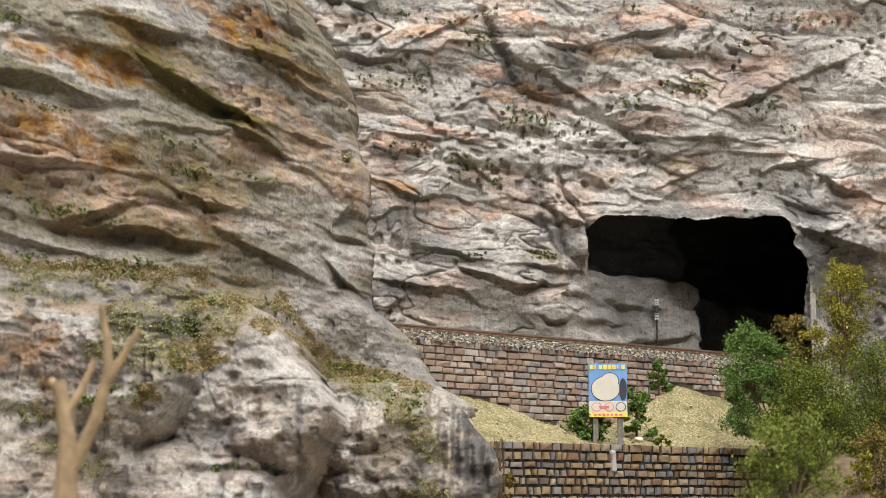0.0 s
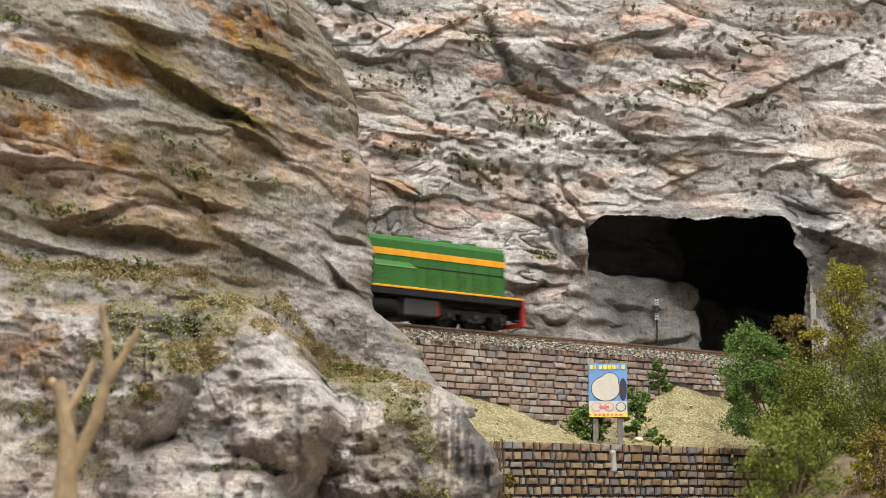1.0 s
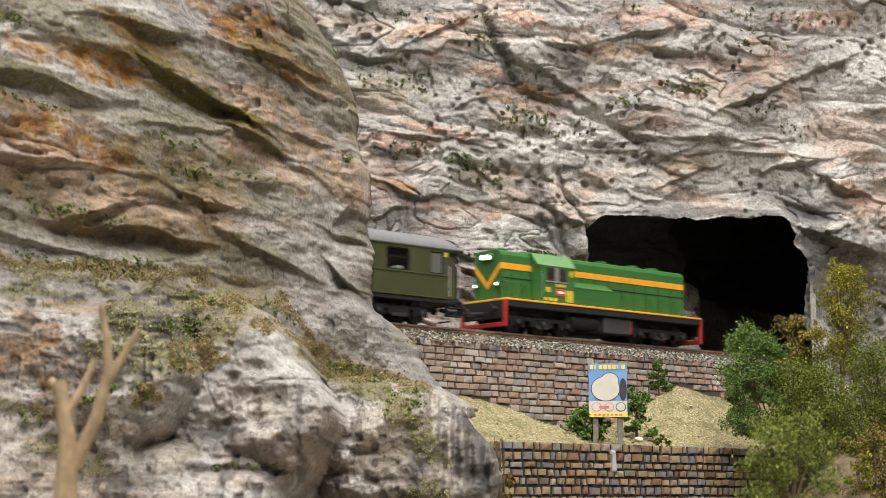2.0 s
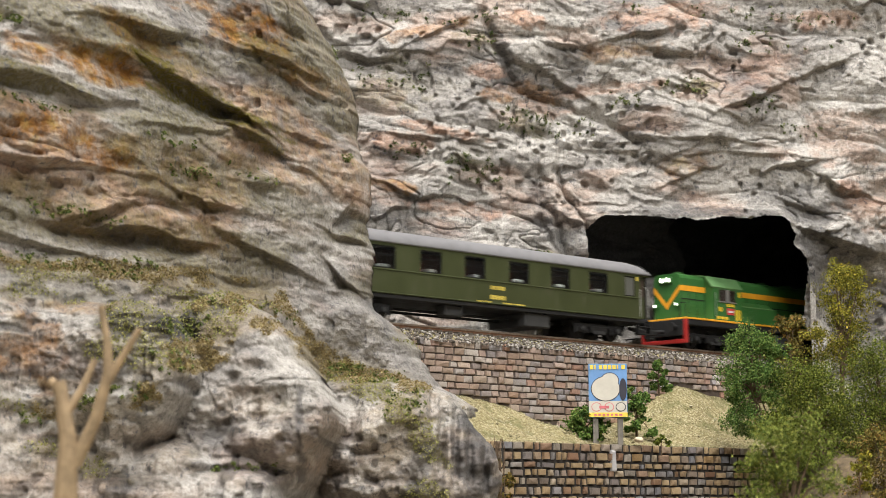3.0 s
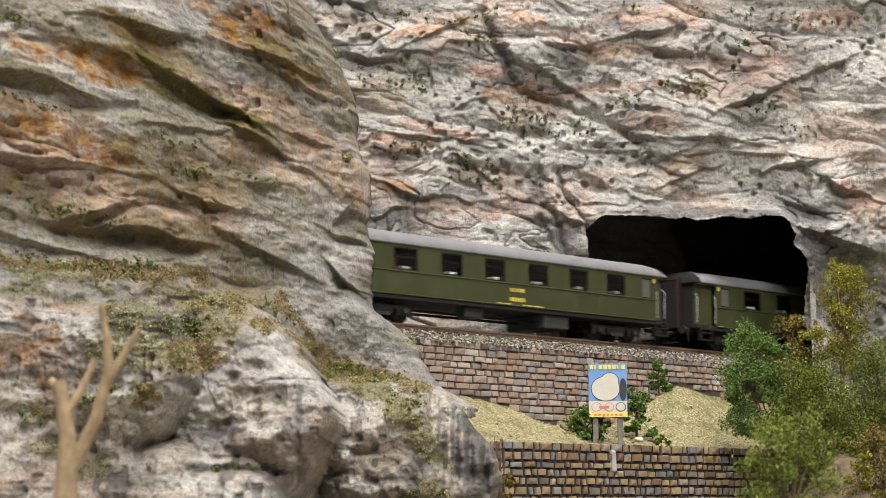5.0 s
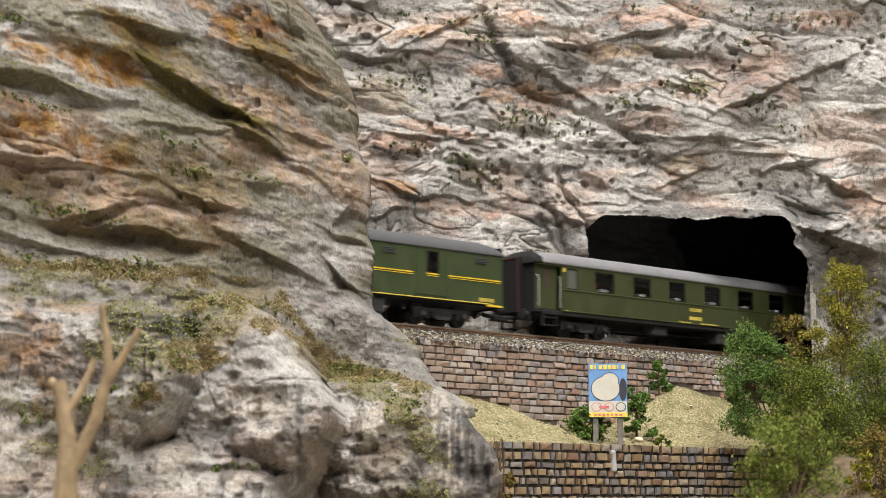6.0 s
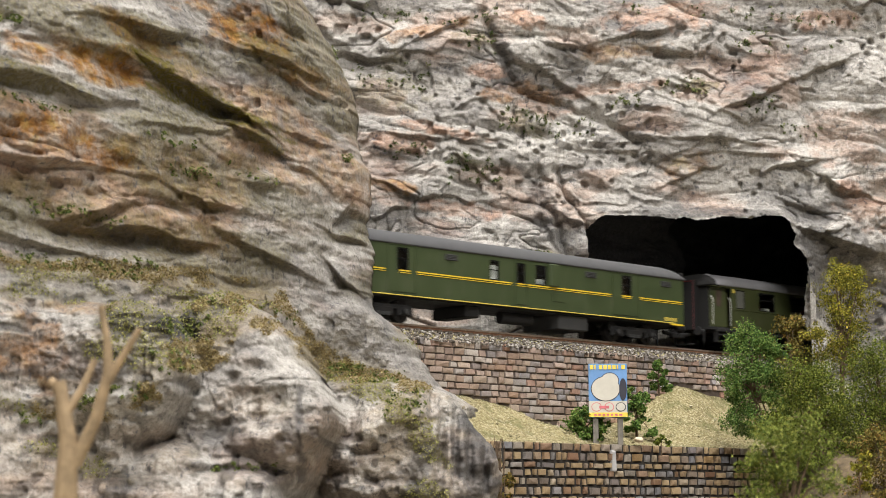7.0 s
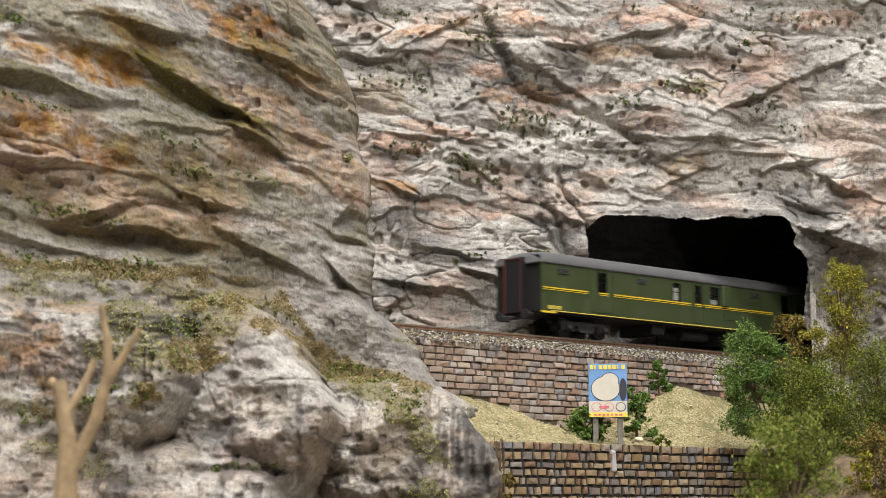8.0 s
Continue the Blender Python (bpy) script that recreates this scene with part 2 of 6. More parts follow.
LEFT_BEDS = [(-117.1, 178.7, 16.1, 12, 13, 8.6), (-131.2, 163.0, 17.6, 10, 12, 9.3), (-142.7, 146.1, 22.0, 5, 11, 6.0), (-93.7, 160.3, 20.4, -22, 14, 9.5), (-80.1, 148.8, 14.0, -15, 12, 7.0), (-138.9, 118.5, 24.0, 3, 12, 4.0), (-123.3, 106.5, 16.6, 22, 9, 5.4), (-115.1, 100.2, 19.0, 2, 15, 8.5), (-142.1, 87.6, 17.7, -8, 9, 4.7), (-72.6, 185.7, 16.7, 2, 9, 6.7)]
LEFT_BEDS += [(-64.1, 180.5, 14.6, -8, 7, 4.9), (-45.8, 127.6, 7.1, 60, 9, 7.6), (-41.2, 116.2, 9.9, -12, 11, 7.1), (-55.2, 154.9, 14.8, -5, 6, 4.4), (-73.4, 101.9, 18.7, -18, 6, 7.9), (-94.7, 117.3, 15.6, -8, 7, 4.5), (-102.4, 143.3, 15.5, 15, 8, 4.9), (-43.3, 95.6, 10.6, -50, 9, 6.1), (-59.4, 139.8, 9.7, -20, 6, 3.9), (-77.8, 129.2, 14.0, 8, 6, 4.2)]
# boulders at the foot: x, z, half width, half height, front, depth, tilt, squareness, weld
BOULDERS = [(-18.0, 15.0, 46.0, 31.0, 682, 50, -40, 2.6, 4), (-126.0, 42.5, 38.0, 28.0, 576, 50, 4, 3.0, 9), (-122.0, -8.0, 72.0, 34.0, 578, 50, -5, 3.0, 14), (-82.1, 25.8, 38.5, 50.0, 608, 62, 0, 3.4, 10), (-68.0, 30.5, 27.0, 22.0, 599, 26, 10, 2.2, 12)]
KNOBS_1 = [(-69.0, 9.4, 18.5, 1.8, -7), (-75.5, 42.0, 2.4, 2.2, -4), (-67.7, 46.9, 2.6, 2.0, -4), (-62.0, 45.0, 1.8, 1.6, -3), (-99.0, 60.6, 11.0, 8.0, -8), (-0.9, 18.5, 2.3, 13.9, -12), (-32.4, 18.0, 10.0, 1.8, -3), (-24.0, 6.8, 9.0, 2.0, -4), (-79.0, 22.4, 4.9, 3.9, -6), (-58.0, 33.0, 3.0, 9.0, -4), (-36.0, 30.0, 3.0, 12.0, -6), (-14.0, 30.0, 3.0, 14.0, -6), (5, 18, 1.6, 16, -9), (11, 14, 1.5, 14, -8), (-5, 30, 1.6, 12, -6), (17, 8, 1.6, 12, -9), (14, 30, 1.5, 8, -7)]
KNOBS_2 = [(-46, 127, 6, 8, -9), (-44, 117, 8, 5, -8), (-95, 158, 14, 5, -8), (-117, 97, 18, 5, -9), (-131, 160, 14, 4, -6)]
KNOBS = KNOBS_1 + KNOBS_2
LEFT_OCHRE = [(-117.0, 175.8, 16.1, 5.6, -8, 0.85), (-131.2, 160.8, 24.0, 9.0, 8, 1.0), (-82.8, 194.7, 22.0, 12.5, -10, 0.95), (-64.2, 185.5, 21.9, 6.8, -6, 0.7), (-136.2, 127.1, 30.0, 9.5, -2, 0.95), (-117.5, 132.4, 12.7, 6.4, 0, 0.55), (-72.3, 162.5, 14.3, 4.8, -25, 0.5), (-55.1, 153.7, 17.2, 3.4, -5, 0.45), (-99.4, 166.2, 13.4, 5.6, -10, 0.5), (-139.2, 50.1, 15.9, 13.0, 0, 0.75), (-127.2, 66.5, 20.3, 4.0, 0, 0.5)]
LEFT_MOSS = [(-142.7, 146.5, 22.0, 4.4, 5, 0.8), (-95.6, 159.6, 22.5, 7.7, -20, 1), (-82.1, 150.5, 13.9, 5.6, -15, 0.8), (-104.2, 144.9, 13.2, 6.6, 10, 0.7), (-74.7, 187.3, 16.6, 4.8, 0, 0.7), (-106.8, 180.4, 15.4, 4.9, -5, 0.6), (-115.0, 98.5, 19.0, 5.5, 0, 0.7), (-55.2, 162.5, 9.9, 3.0, 0, 0.5), (-125.9, 141.4, 25.0, 2.5, 0, 0.45), (-28.1, 45.0, 24.9, 8.0, -35, 0.75), (-8.0, 24.0, 28.0, 6.5, -62, 0.65), (-44.0, 54.1, 6.8, 7.9, 0, 0.9)]
LEFT_SAND = [(-92.4, 46.5, 30.5, 6.5, 34, 0.95), (-76.6, 70.0, 20.0, 7.0, -20, 0.75), (-123.6, 29.6, 20.5, 4.6, 10, 0.5), (-20.0, 28.0, 14.0, 20.0, -40, 0.3)]
# shade painted into the carved hollows, the gully and the foot of the cliff
LEFT_SHADE_WASH = [(-96.5, 61.6, 10.7, 8.7, 0, 0.85), (-118.7, 45.3, 24.7, 7.0, 6, 0.5), (-50.7, 23.3, 1.9, 19.1, 0, 0.6), (-76.4, 21.8, 8.0, 6.0, 0, 0.4), (-38.3, 53.3, 14.0, 2.3, 0, 0.4), (-107.6, 59.7, 11.7, 5.8, 0, 0.5), (-116, 98, 12, 4, 4, 0.5), (-93, 158, 9, 3.2, -20, 0.5), (-46, 125, 5, 8, 19, 0.4), (14, 16, 12, 30, 0, 0.72), (-10, 8, 6, 16, -20, 0.5)]
BACK_TUFTS_1 = [(-29.9, 236.6, 22.2, 9.5, 26), (-26.9, 274.6, 19, 4.4, 16), (21.3, 260.7, 9.5, 5.1, 12), (47.1, 215.7, 15.9, 7, 26), (70, 213.4, 19, 6.3, 14), (17.9, 188.2, 19, 4.4, 22), (17.9, 180.1, 15.9, 5.1, 16), (140.5, 238.5, 12.7, 4.4, 16), (182.4, 268, 12.7, 9.5, 16), (188.2, 228.9, 12.7, 5.1, 14), (212, 214.7, 12.7, 4.4, 10), (-20.3, 193.2, 12.7, 4.4, 14), (56.2, 136.8, 8.3, 2.5, 20), (103.3, 229.9, 12.7, 4.4, 10)]
BACK_TUFTS_2 = [(151.8, 285.1, 63.5, 3.8, 20), (24.6, 275.9, 6.3, 4.4, 8), (224.5, 273.7, 25.4, 12.7, 12), (5.2, 268.2, 15.9, 6.3, 8), (14.6, 133.3, 9.5, 3.2, 8)]
BACK_TUFTS = BACK_TUFTS_1 + BACK_TUFTS_2
LEFT_TUFTS_1 = [(-134.4, 83.3, 22, 2.8, 34), (-113.9, 87.8, 6, 2, 12), (-99.1, 128.3, 8, 2.4, 16), (-133.3, 102, 14, 2.4, 26), (-147.4, 137.4, 12, 2, 16), (-106.4, 138.2, 8, 2.4, 12), (-80.3, 134.1, 12, 3.2, 8), (-43.8, 153.4, 3.2, 2, 8), (-36.9, 205.3, 4, 2, 6), (-152.4, 166.7, 4, 2.4, 14), (-90.9, 60.2, 6, 4.8, 16), (-94, 47.3, 6, 4, 16), (-109.8, 35.4, 10, 2.8, 18), (-82.4, 75.5, 12, 4, 14)]
LEFT_TUFTS_2 = [(-121.6, 31.5, 4, 2.4, 10), (-95.9, 60.5, 4, 2.4, 10), (-42.8, 55.4, 8, 3.2, 40), (-29.2, 51.5, 10, 4.8, 40), (-15.3, 37.9, 8, 6, 26), (-140.5, 26.2, 2.8, 2.4, 8), (-70.5, 10.9, 12, 1.2, 14), (-67.6, 75, 6, 3.2, 8)]
LEFT_TUFTS = LEFT_TUFTS_1 + LEFT_TUFTS_2
# ---- hall and layout base ----
HALL_WALL = plain("hall_wall_paint", (0.55, 0.54, 0.52), 0.8, scale=3)
HALL_FLOOR = plain("hall_floor", (0.16, 0.15, 0.14), 0.6, scale=5)
BOARD = plain("fibreboard", (0.20, 0.15, 0.10), 0.7, scale=60)
for name, c, s in (("hall_floor", (0, 0, -0.05), (7, 7, 0.1)), ("ceiling", (0, 0, 3.05), (7, 7, 0.1)), ("wall_north", (0, 3.55, 1.5), (7.2, 0.1, 3.0)),
                   ("wall_south", (0, -3.55, 1.5), (7.2, 0.1, 3.0)), ("wall_east", (3.55, 0, 1.5), (0.1, 7, 3.0)), ("wall_west", (-3.55, 0, 1.5), (0.1, 7, 3.0))):
    ob = part(name, boxed(*c, *s), HALL_FLOOR if name == "hall_floor" else HALL_WALL, None)
    tagged(ob, "plain painted surface of the exhibition hall", "hall", kind="structure")
table = new("layout_table")
tagged(table, "brown fibreboard table carrying the model landscape", "table")
part("tabletop", boxed(0.0, 1.0, 1.105, 2.6, 2.0, 0.03, bevel=0.003), BOARD, table)
part("fascia", boxed(0.0, -0.012, 1.08, 2.6, 0.02, 0.12, bevel=0.003), BOARD, table)
for x in (-1.2, 1.2):
    for y in (0.1, 1.9):
        part("leg", boxed(x, y, 0.545, 0.07, 0.07, 1.09, bevel=0.004), BOARD, table)
PANEL = Mat("lamp_diffuser", 0.5).colour((0.9, 0.9, 0.9)).glow((1, 0.95, 0.88), 3.0).m
for x, y in ((0.0, 0.38), (0.5, -1.2)):
    e = new("ceiling_light")
    e.matrix_world = pose(x, y, 2.95)
    tagged(e, "flat white lamp panel under the hall ceiling", "lamp", "ceiling lamps")
    part("frame", boxed(0, 0, 0.02, 1.56, 0.56, 0.05, bevel=0.004), HALL_WALL, e)
    part("diffuser", boxed(0, 0, -0.02, 1.5, 0.5, 0.02, bevel=0.003), PANEL, e)


# ---- rock ----
def beds(X, Z, rows):
    """Single overhanging beds: x, z, half length, tilt (degrees), depth, height, all in millimetres; z over the eye."""
    w = np.zeros_like(X)
    torn = fbm(X * 55, Z * 60, 40, 4)
    for x, z, half, tilt, depth, height in rows:
        c, s = math.cos(radians(tilt)), math.sin(radians(tilt))
        dx, dz = X * 1000 - x, (Z - 1.2) * 1000 - z
        a, b = (dx * c + dz * s) / half, (-dx * s + dz * c)
        b = b + 4.5 * torn
        env = np.exp(-1.3 * a * a) * (0.75 + 0.9 * torn)
        up = np.exp(-(np.clip(b, 0, None) / height) ** 1.3) * step(-0.6, 0.9, b)
        down = -0.6 * np.exp(-(np.clip(-b, 0, None) / (0.6 * height)) ** 1.5) * (1 - step(-0.6, 0.9, b))
        w += depth / 1000 * env * (up + down)
    return w


def spots(X, Z, rows, seed, rough=0.5):
    """Painted washes: x, z, half width, half height, tilt, strength, with torn borders."""
    out = np.zeros_like(X)
    tear = fbm(X * 110, Z * 160, seed, 5, 0.6)
    for x, z, sx, sz, tilt, strength in rows:
        c, s = math.cos(radians(tilt)), math.sin(radians(tilt))
        dx, dz = X * 1000 - x, (Z - 1.2) * 1000 - z
        a, b = (dx * c + dz * s) / sx, (-dx * s + dz * c) / sz
        d = np.sqrt(a * a + b * b) + rough * tear * 1.4
        out = np.maximum(out, strength * (1 - step(0.55, 1.1, d)))
    return out


def fault(X, Z, points, width, depth):
    """A crack along a broken line (x, z in millimetres)."""
    w = np.zeros_like(X)
    x, z = X * 1000 + 4 * fbm(X * 80, Z * 80, 21, 3), (Z - 1.2) * 1000 + 4 * fbm(X * 80, Z * 80, 25, 3)
    for (x0, z0), (x1, z1) in zip(points, points[1:]):
        L = math.hypot(x1 - x0, z1 - z0)
        t = np.clip(((x - x0) * (x1 - x0) + (z - z0) * (z1 - z0)) / L ** 2, 0, 1)
        d = np.hypot(x - x0 - t * (x1 - x0), z - z0 - t * (z1 - z0))
        w = np.minimum(w, -depth / 1000 * np.exp(-(d / width) ** 1.5))
    return w


def spaced(a, b, da, c, d, coarse):
    """Coordinates from a to d, fine (da) between b and c."""
    return np.concatenate([np.arange(a, b, coarse), np.arange(b, c, da), np.arange(c, d + coarse, coarse)])


def rock_relief(X, Z, tilt, seed, amp, bedded=1.0):
    """Bedded, knobbly rock: metres of relief toward the viewer. bedded: 1 in layers, 0 in lumps."""
    c, s = math.cos(radians(tilt)), math.sin(radians(tilt))
    A, B = X * c + Z * s, -X * s + Z * c
    wx, wy = 0.006 * fbm(A * 34, B * 34, seed + 30, 4), 0.005 * fbm(A * 34, B * 34, seed + 35, 4)
    A, B = A + wx, B + wy
    warp = fbm(A * 14, B * 18, seed, 3)
    q = B * 34 + 1.3 * warp + 0.25 * fbm(A * 60, B * 70, seed + 3, 3)
    bed = saw(q, 0.14) * np.clip(2.6 * vn(A * 26, np.floor(q) * 3.7 + A * 5, seed + 5) - 0.05, 0, 1.0)
    q2 = B * 120 + 2.0 * fbm(A * 26, B * 36, seed + 8, 3)
    bed2 = saw(q2, 0.2) * np.clip(3.2 * fbm(A * 34, B * 38, seed + 11, 2) - 0.1, 0, 1)
    rough = step(-0.2, 0.25, fbm(A * 17, B * 22, seed + 40, 3))
    w = 2.4 * fbm(A * 11, B * 14, seed + 13, 3) + bedded * (0.7 * bed + 0.42 * bed2 * (0.2 + 0.8 * rough))
    # rounded lobes of plaster with creases between them, drawn out along the beds
    w += (0.5 + 0.5 * bedded) * (lobes(A * 15, B * 36, seed + 50) - 0.85)
    # blunt lumps and hollows, strongest where there are few beds
    w += (0.25 + 0.55 * (1 - bedded)) * ridged(A * 24, B * 30, seed + 17, 4) + 1.0 * (1 - bedded) * fbm(A * 22, B * 22, seed + 22, 4)
    w += 0.40 * (0.15 + 0.85 * rough) * fbm(A * 62, B * 80, seed + 42, 5, 0.55)
    # thin cracks where two noises meet, in some places only
    k1, k2 = np.abs(fbm(A * 16, B * 40, seed + 24, 3)), np.abs(fbm(A * 50, B * 30, seed + 27, 3))
    some = step(0.05, 0.30, fbm(A * 18, B * 18, seed + 29, 2))
    w -= 0.45 * np.exp(-(k1 / 0.014) ** 2) * some + 0.30 * np.exp(-(k2 / 0.016) ** 2) * step(0.05, 0.3, fbm(A * 20, B * 20, seed + 45, 2))
    # pits and grain
    w -= 0.55 * step(0.16, 0.36, vn(A * 260, B * 230, seed + 33)) * step(0.04, 0.3, fbm(A * 30, B * 40, seed + 36, 2))
    w += 0.14 * fbm(A * 240, B * 280, seed + 20, 4, 0.6)
    return amp * w


# back cliff: a sheet that leans away to the right, with a cave mouth
BACK = (0.945, 0.20)


def foot_offset(X, Z):
    """How far behind the train's near side the rock stands beside the track."""
    hollows = beds(X, Z, [(128, 91, 16, 3, 9, 6), (108, 112, 12, -8, 7, 6), (62, 100, 12, -6, 6, 7), (92, 98, 12, 8, 6, 6)])
    return 0.0440 + np.clip(0.0035 - rock_relief(X, Z, -7, 6, 0.0045) - hollows, 0, 0.03)


def cave_mouth(X, Z):
    """Over 0 inside the mouth of the cave."""
    wob = 0.004 * fbm(X * 60, Z * 60, 33, 4)
    top = 0.1600 - 0.10 * np.clip(X - 0.10, 0, None) * 0.2 + 0.6 * wob - 0.007 * step(0.092, 0.080, X) + 0.004 * step(0.17, 0.19, X) - 0.010 * step(0.196, 0.208, X)
    left = 0.0835 + wob - 0.0125 * step(0.128, 0.112, Z - 1.2 + wob)
    right = 0.2080 + 0.16 * np.clip(0.14 - (Z - 1.2), 0, None) + 1.6 * wob + 0.004 * fbm(X * 20 + 3, Z * 90, 37, 4)
    return np.minimum(np.minimum(X - left, right - X), top - (Z - 1.2))


def back_cliff():
    xs, zs = spaced(-0.5, -0.075, 0.0006, 0.30, 0.9, 0.012), spaced(1.13, 1.262, 0.0006, 1.505, 1.80, 0.01)
    X, Z = np.meshgrid(xs, zs, indexing="ij")
    w = rock_relief(X, Z, -7, 6, 0.0062)
    w += beds(X, Z, BACK_BEDS)
    w += fault(X, Z, FAULT_A, 2.6, 6.0) + fault(X, Z, FAULT_B, 2.4, 7.0) + fault(X, Z, FAULT_C, 2.0, 7.0) + fault(X, Z, FAULT_D, 1.8, 5.0)
    inside = cave_mouth(X, Z)
    w += 0.006 * np.exp(-(np.clip(-inside, 0, None) / 0.006) ** 2) * step(0.125, 0.145, Z - 1.2)
    # the foot of the cliff swings in behind the track toward the cave
    w -= 0.015 * step(0.045, 0.084, X) * (1 - step(0.118, 0.134, Z - 1.2)) * step(0.13, 0.09, X)
    w -= 0.020 * np.exp(-((X - 0.250) / 0.030) ** 2) * (1 - step(0.128, 0.150, Z - 1.2 + 0.006 * fbm(X * 40, Z * 40, 62, 3)))
    Y = BACK[0] + BACK[1] * X - w
    # beside the track the foot keeps clear of the train and runs on into the cave
    foot = NEAR + X * ST / CT + foot_offset(X, Z) / CT
    Y = np.where((Z < RAIL + 0.052) & (X < 0.1), np.maximum(Y, foot - 0.002), Y)
    run_in = step(0.040, 0.070, X) * (1 - step(0.112, 0.130, Z - 1.2)) * (1 - step(0.10, 0.11, X))
    Y = Y * (1 - run_in) + foot * run_in
    a = {"ochre": spots(X, Z, BACK_OCHRE, 5), "rust": np.maximum(spots(X, Z, BACK_RUST, 9), 0.35 * step(0.10, 0.42, fbm(X * 26, Z * 60, 12, 4))),
         "moss": spots(X, Z, BACK_MOSS, 15, 0.9), "sand": np.zeros_like(X), "shade_wash": spots(X, Z, BACK_SHADE_WASH, 19)}
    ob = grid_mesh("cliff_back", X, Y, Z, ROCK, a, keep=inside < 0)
    tagged(ob, "grey limestone cliff with rusty beds and a cave mouth", "cliff", kind="structure")
    return X, Y, Z


def cave():
    """The vault behind the mouth: its far wall hugs the track, then falls back into the dark."""
    na, nr = 420, 260
    A, R = np.meshgrid(np.linspace(0.085, 1.2, na) ** 1.0, np.linspace(0, 8, nr), indexing="ij")
    k = np.arange(9)
    Z = np.interp(R, k, [0.055, 0.098, 0.128, 0.134, 0.160, 0.182, 0.186, 0.170, 0.055])
    rel = np.interp(R, k, [0.0, 0.0, 0.001, 0.020, 0.026, 0.006, -0.4, -1.0, -1.0])
    X0 = A * CT - 0.045 * ST
    back_off = foot_offset(X0, 1.2 + Z)
    back_off = back_off + 0.055 * step(0.255, 0.300, A + 0.03 * fbm(A * 22, Z * 40, 71, 4) + 0.12 * (Z - 0.09))
    off = np.where(rel >= 0, back_off + rel, back_off + rel * (back_off + 0.030))
    off = off + np.where(rel > 0.0005, 0.008 * fbm(A * 28, Z * 34, 44, 5), 0)
    Z = 1.2 + Z + 0.006 * fbm(A * 30, R * 1.5, 53, 4)
    X, Y = A * CT - off * ST, NEAR + A * ST + off * CT
    zero = np.zeros_like(X)
    # shade painted into the colour: strong on upper walls and vault, weaker far in
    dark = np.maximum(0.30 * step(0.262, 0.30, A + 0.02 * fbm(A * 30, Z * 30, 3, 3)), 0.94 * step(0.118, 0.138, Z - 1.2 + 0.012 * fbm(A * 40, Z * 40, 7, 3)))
    ob = grid_mesh("cave", X, Y, Z, ROCK, keep=Y > BACK[0] + BACK[1] * X + np.where(cave_mouth(X, Z) > -0.004, -0.004, 0.018), attributes={"ochre": zero, "rust": zero, "moss": zero, "sand": zero, "shade_wash": dark})
    tagged(ob, "rough rock vault of the railway cave, shade painted dark inside", "cave", kind="structure")


def left_edge(z):
    """The x at which the near cliff ends, over height."""
    return np.interp(z - 1.2, EDGE_Z, EDGE_X) + 0.0045 * fbm(z * 55, z * 0 + 3, 50, 5, 0.6)


def left_base(x, z):
    h = z - 1.2
    y = np.where(x > -0.05, 0.744 + 0.75 * (x + 0.05), np.where(x > -0.16, 0.744 + 1.6 * (x + 0.05), 0.568 + 0.89 * (x + 0.16)))
    return y


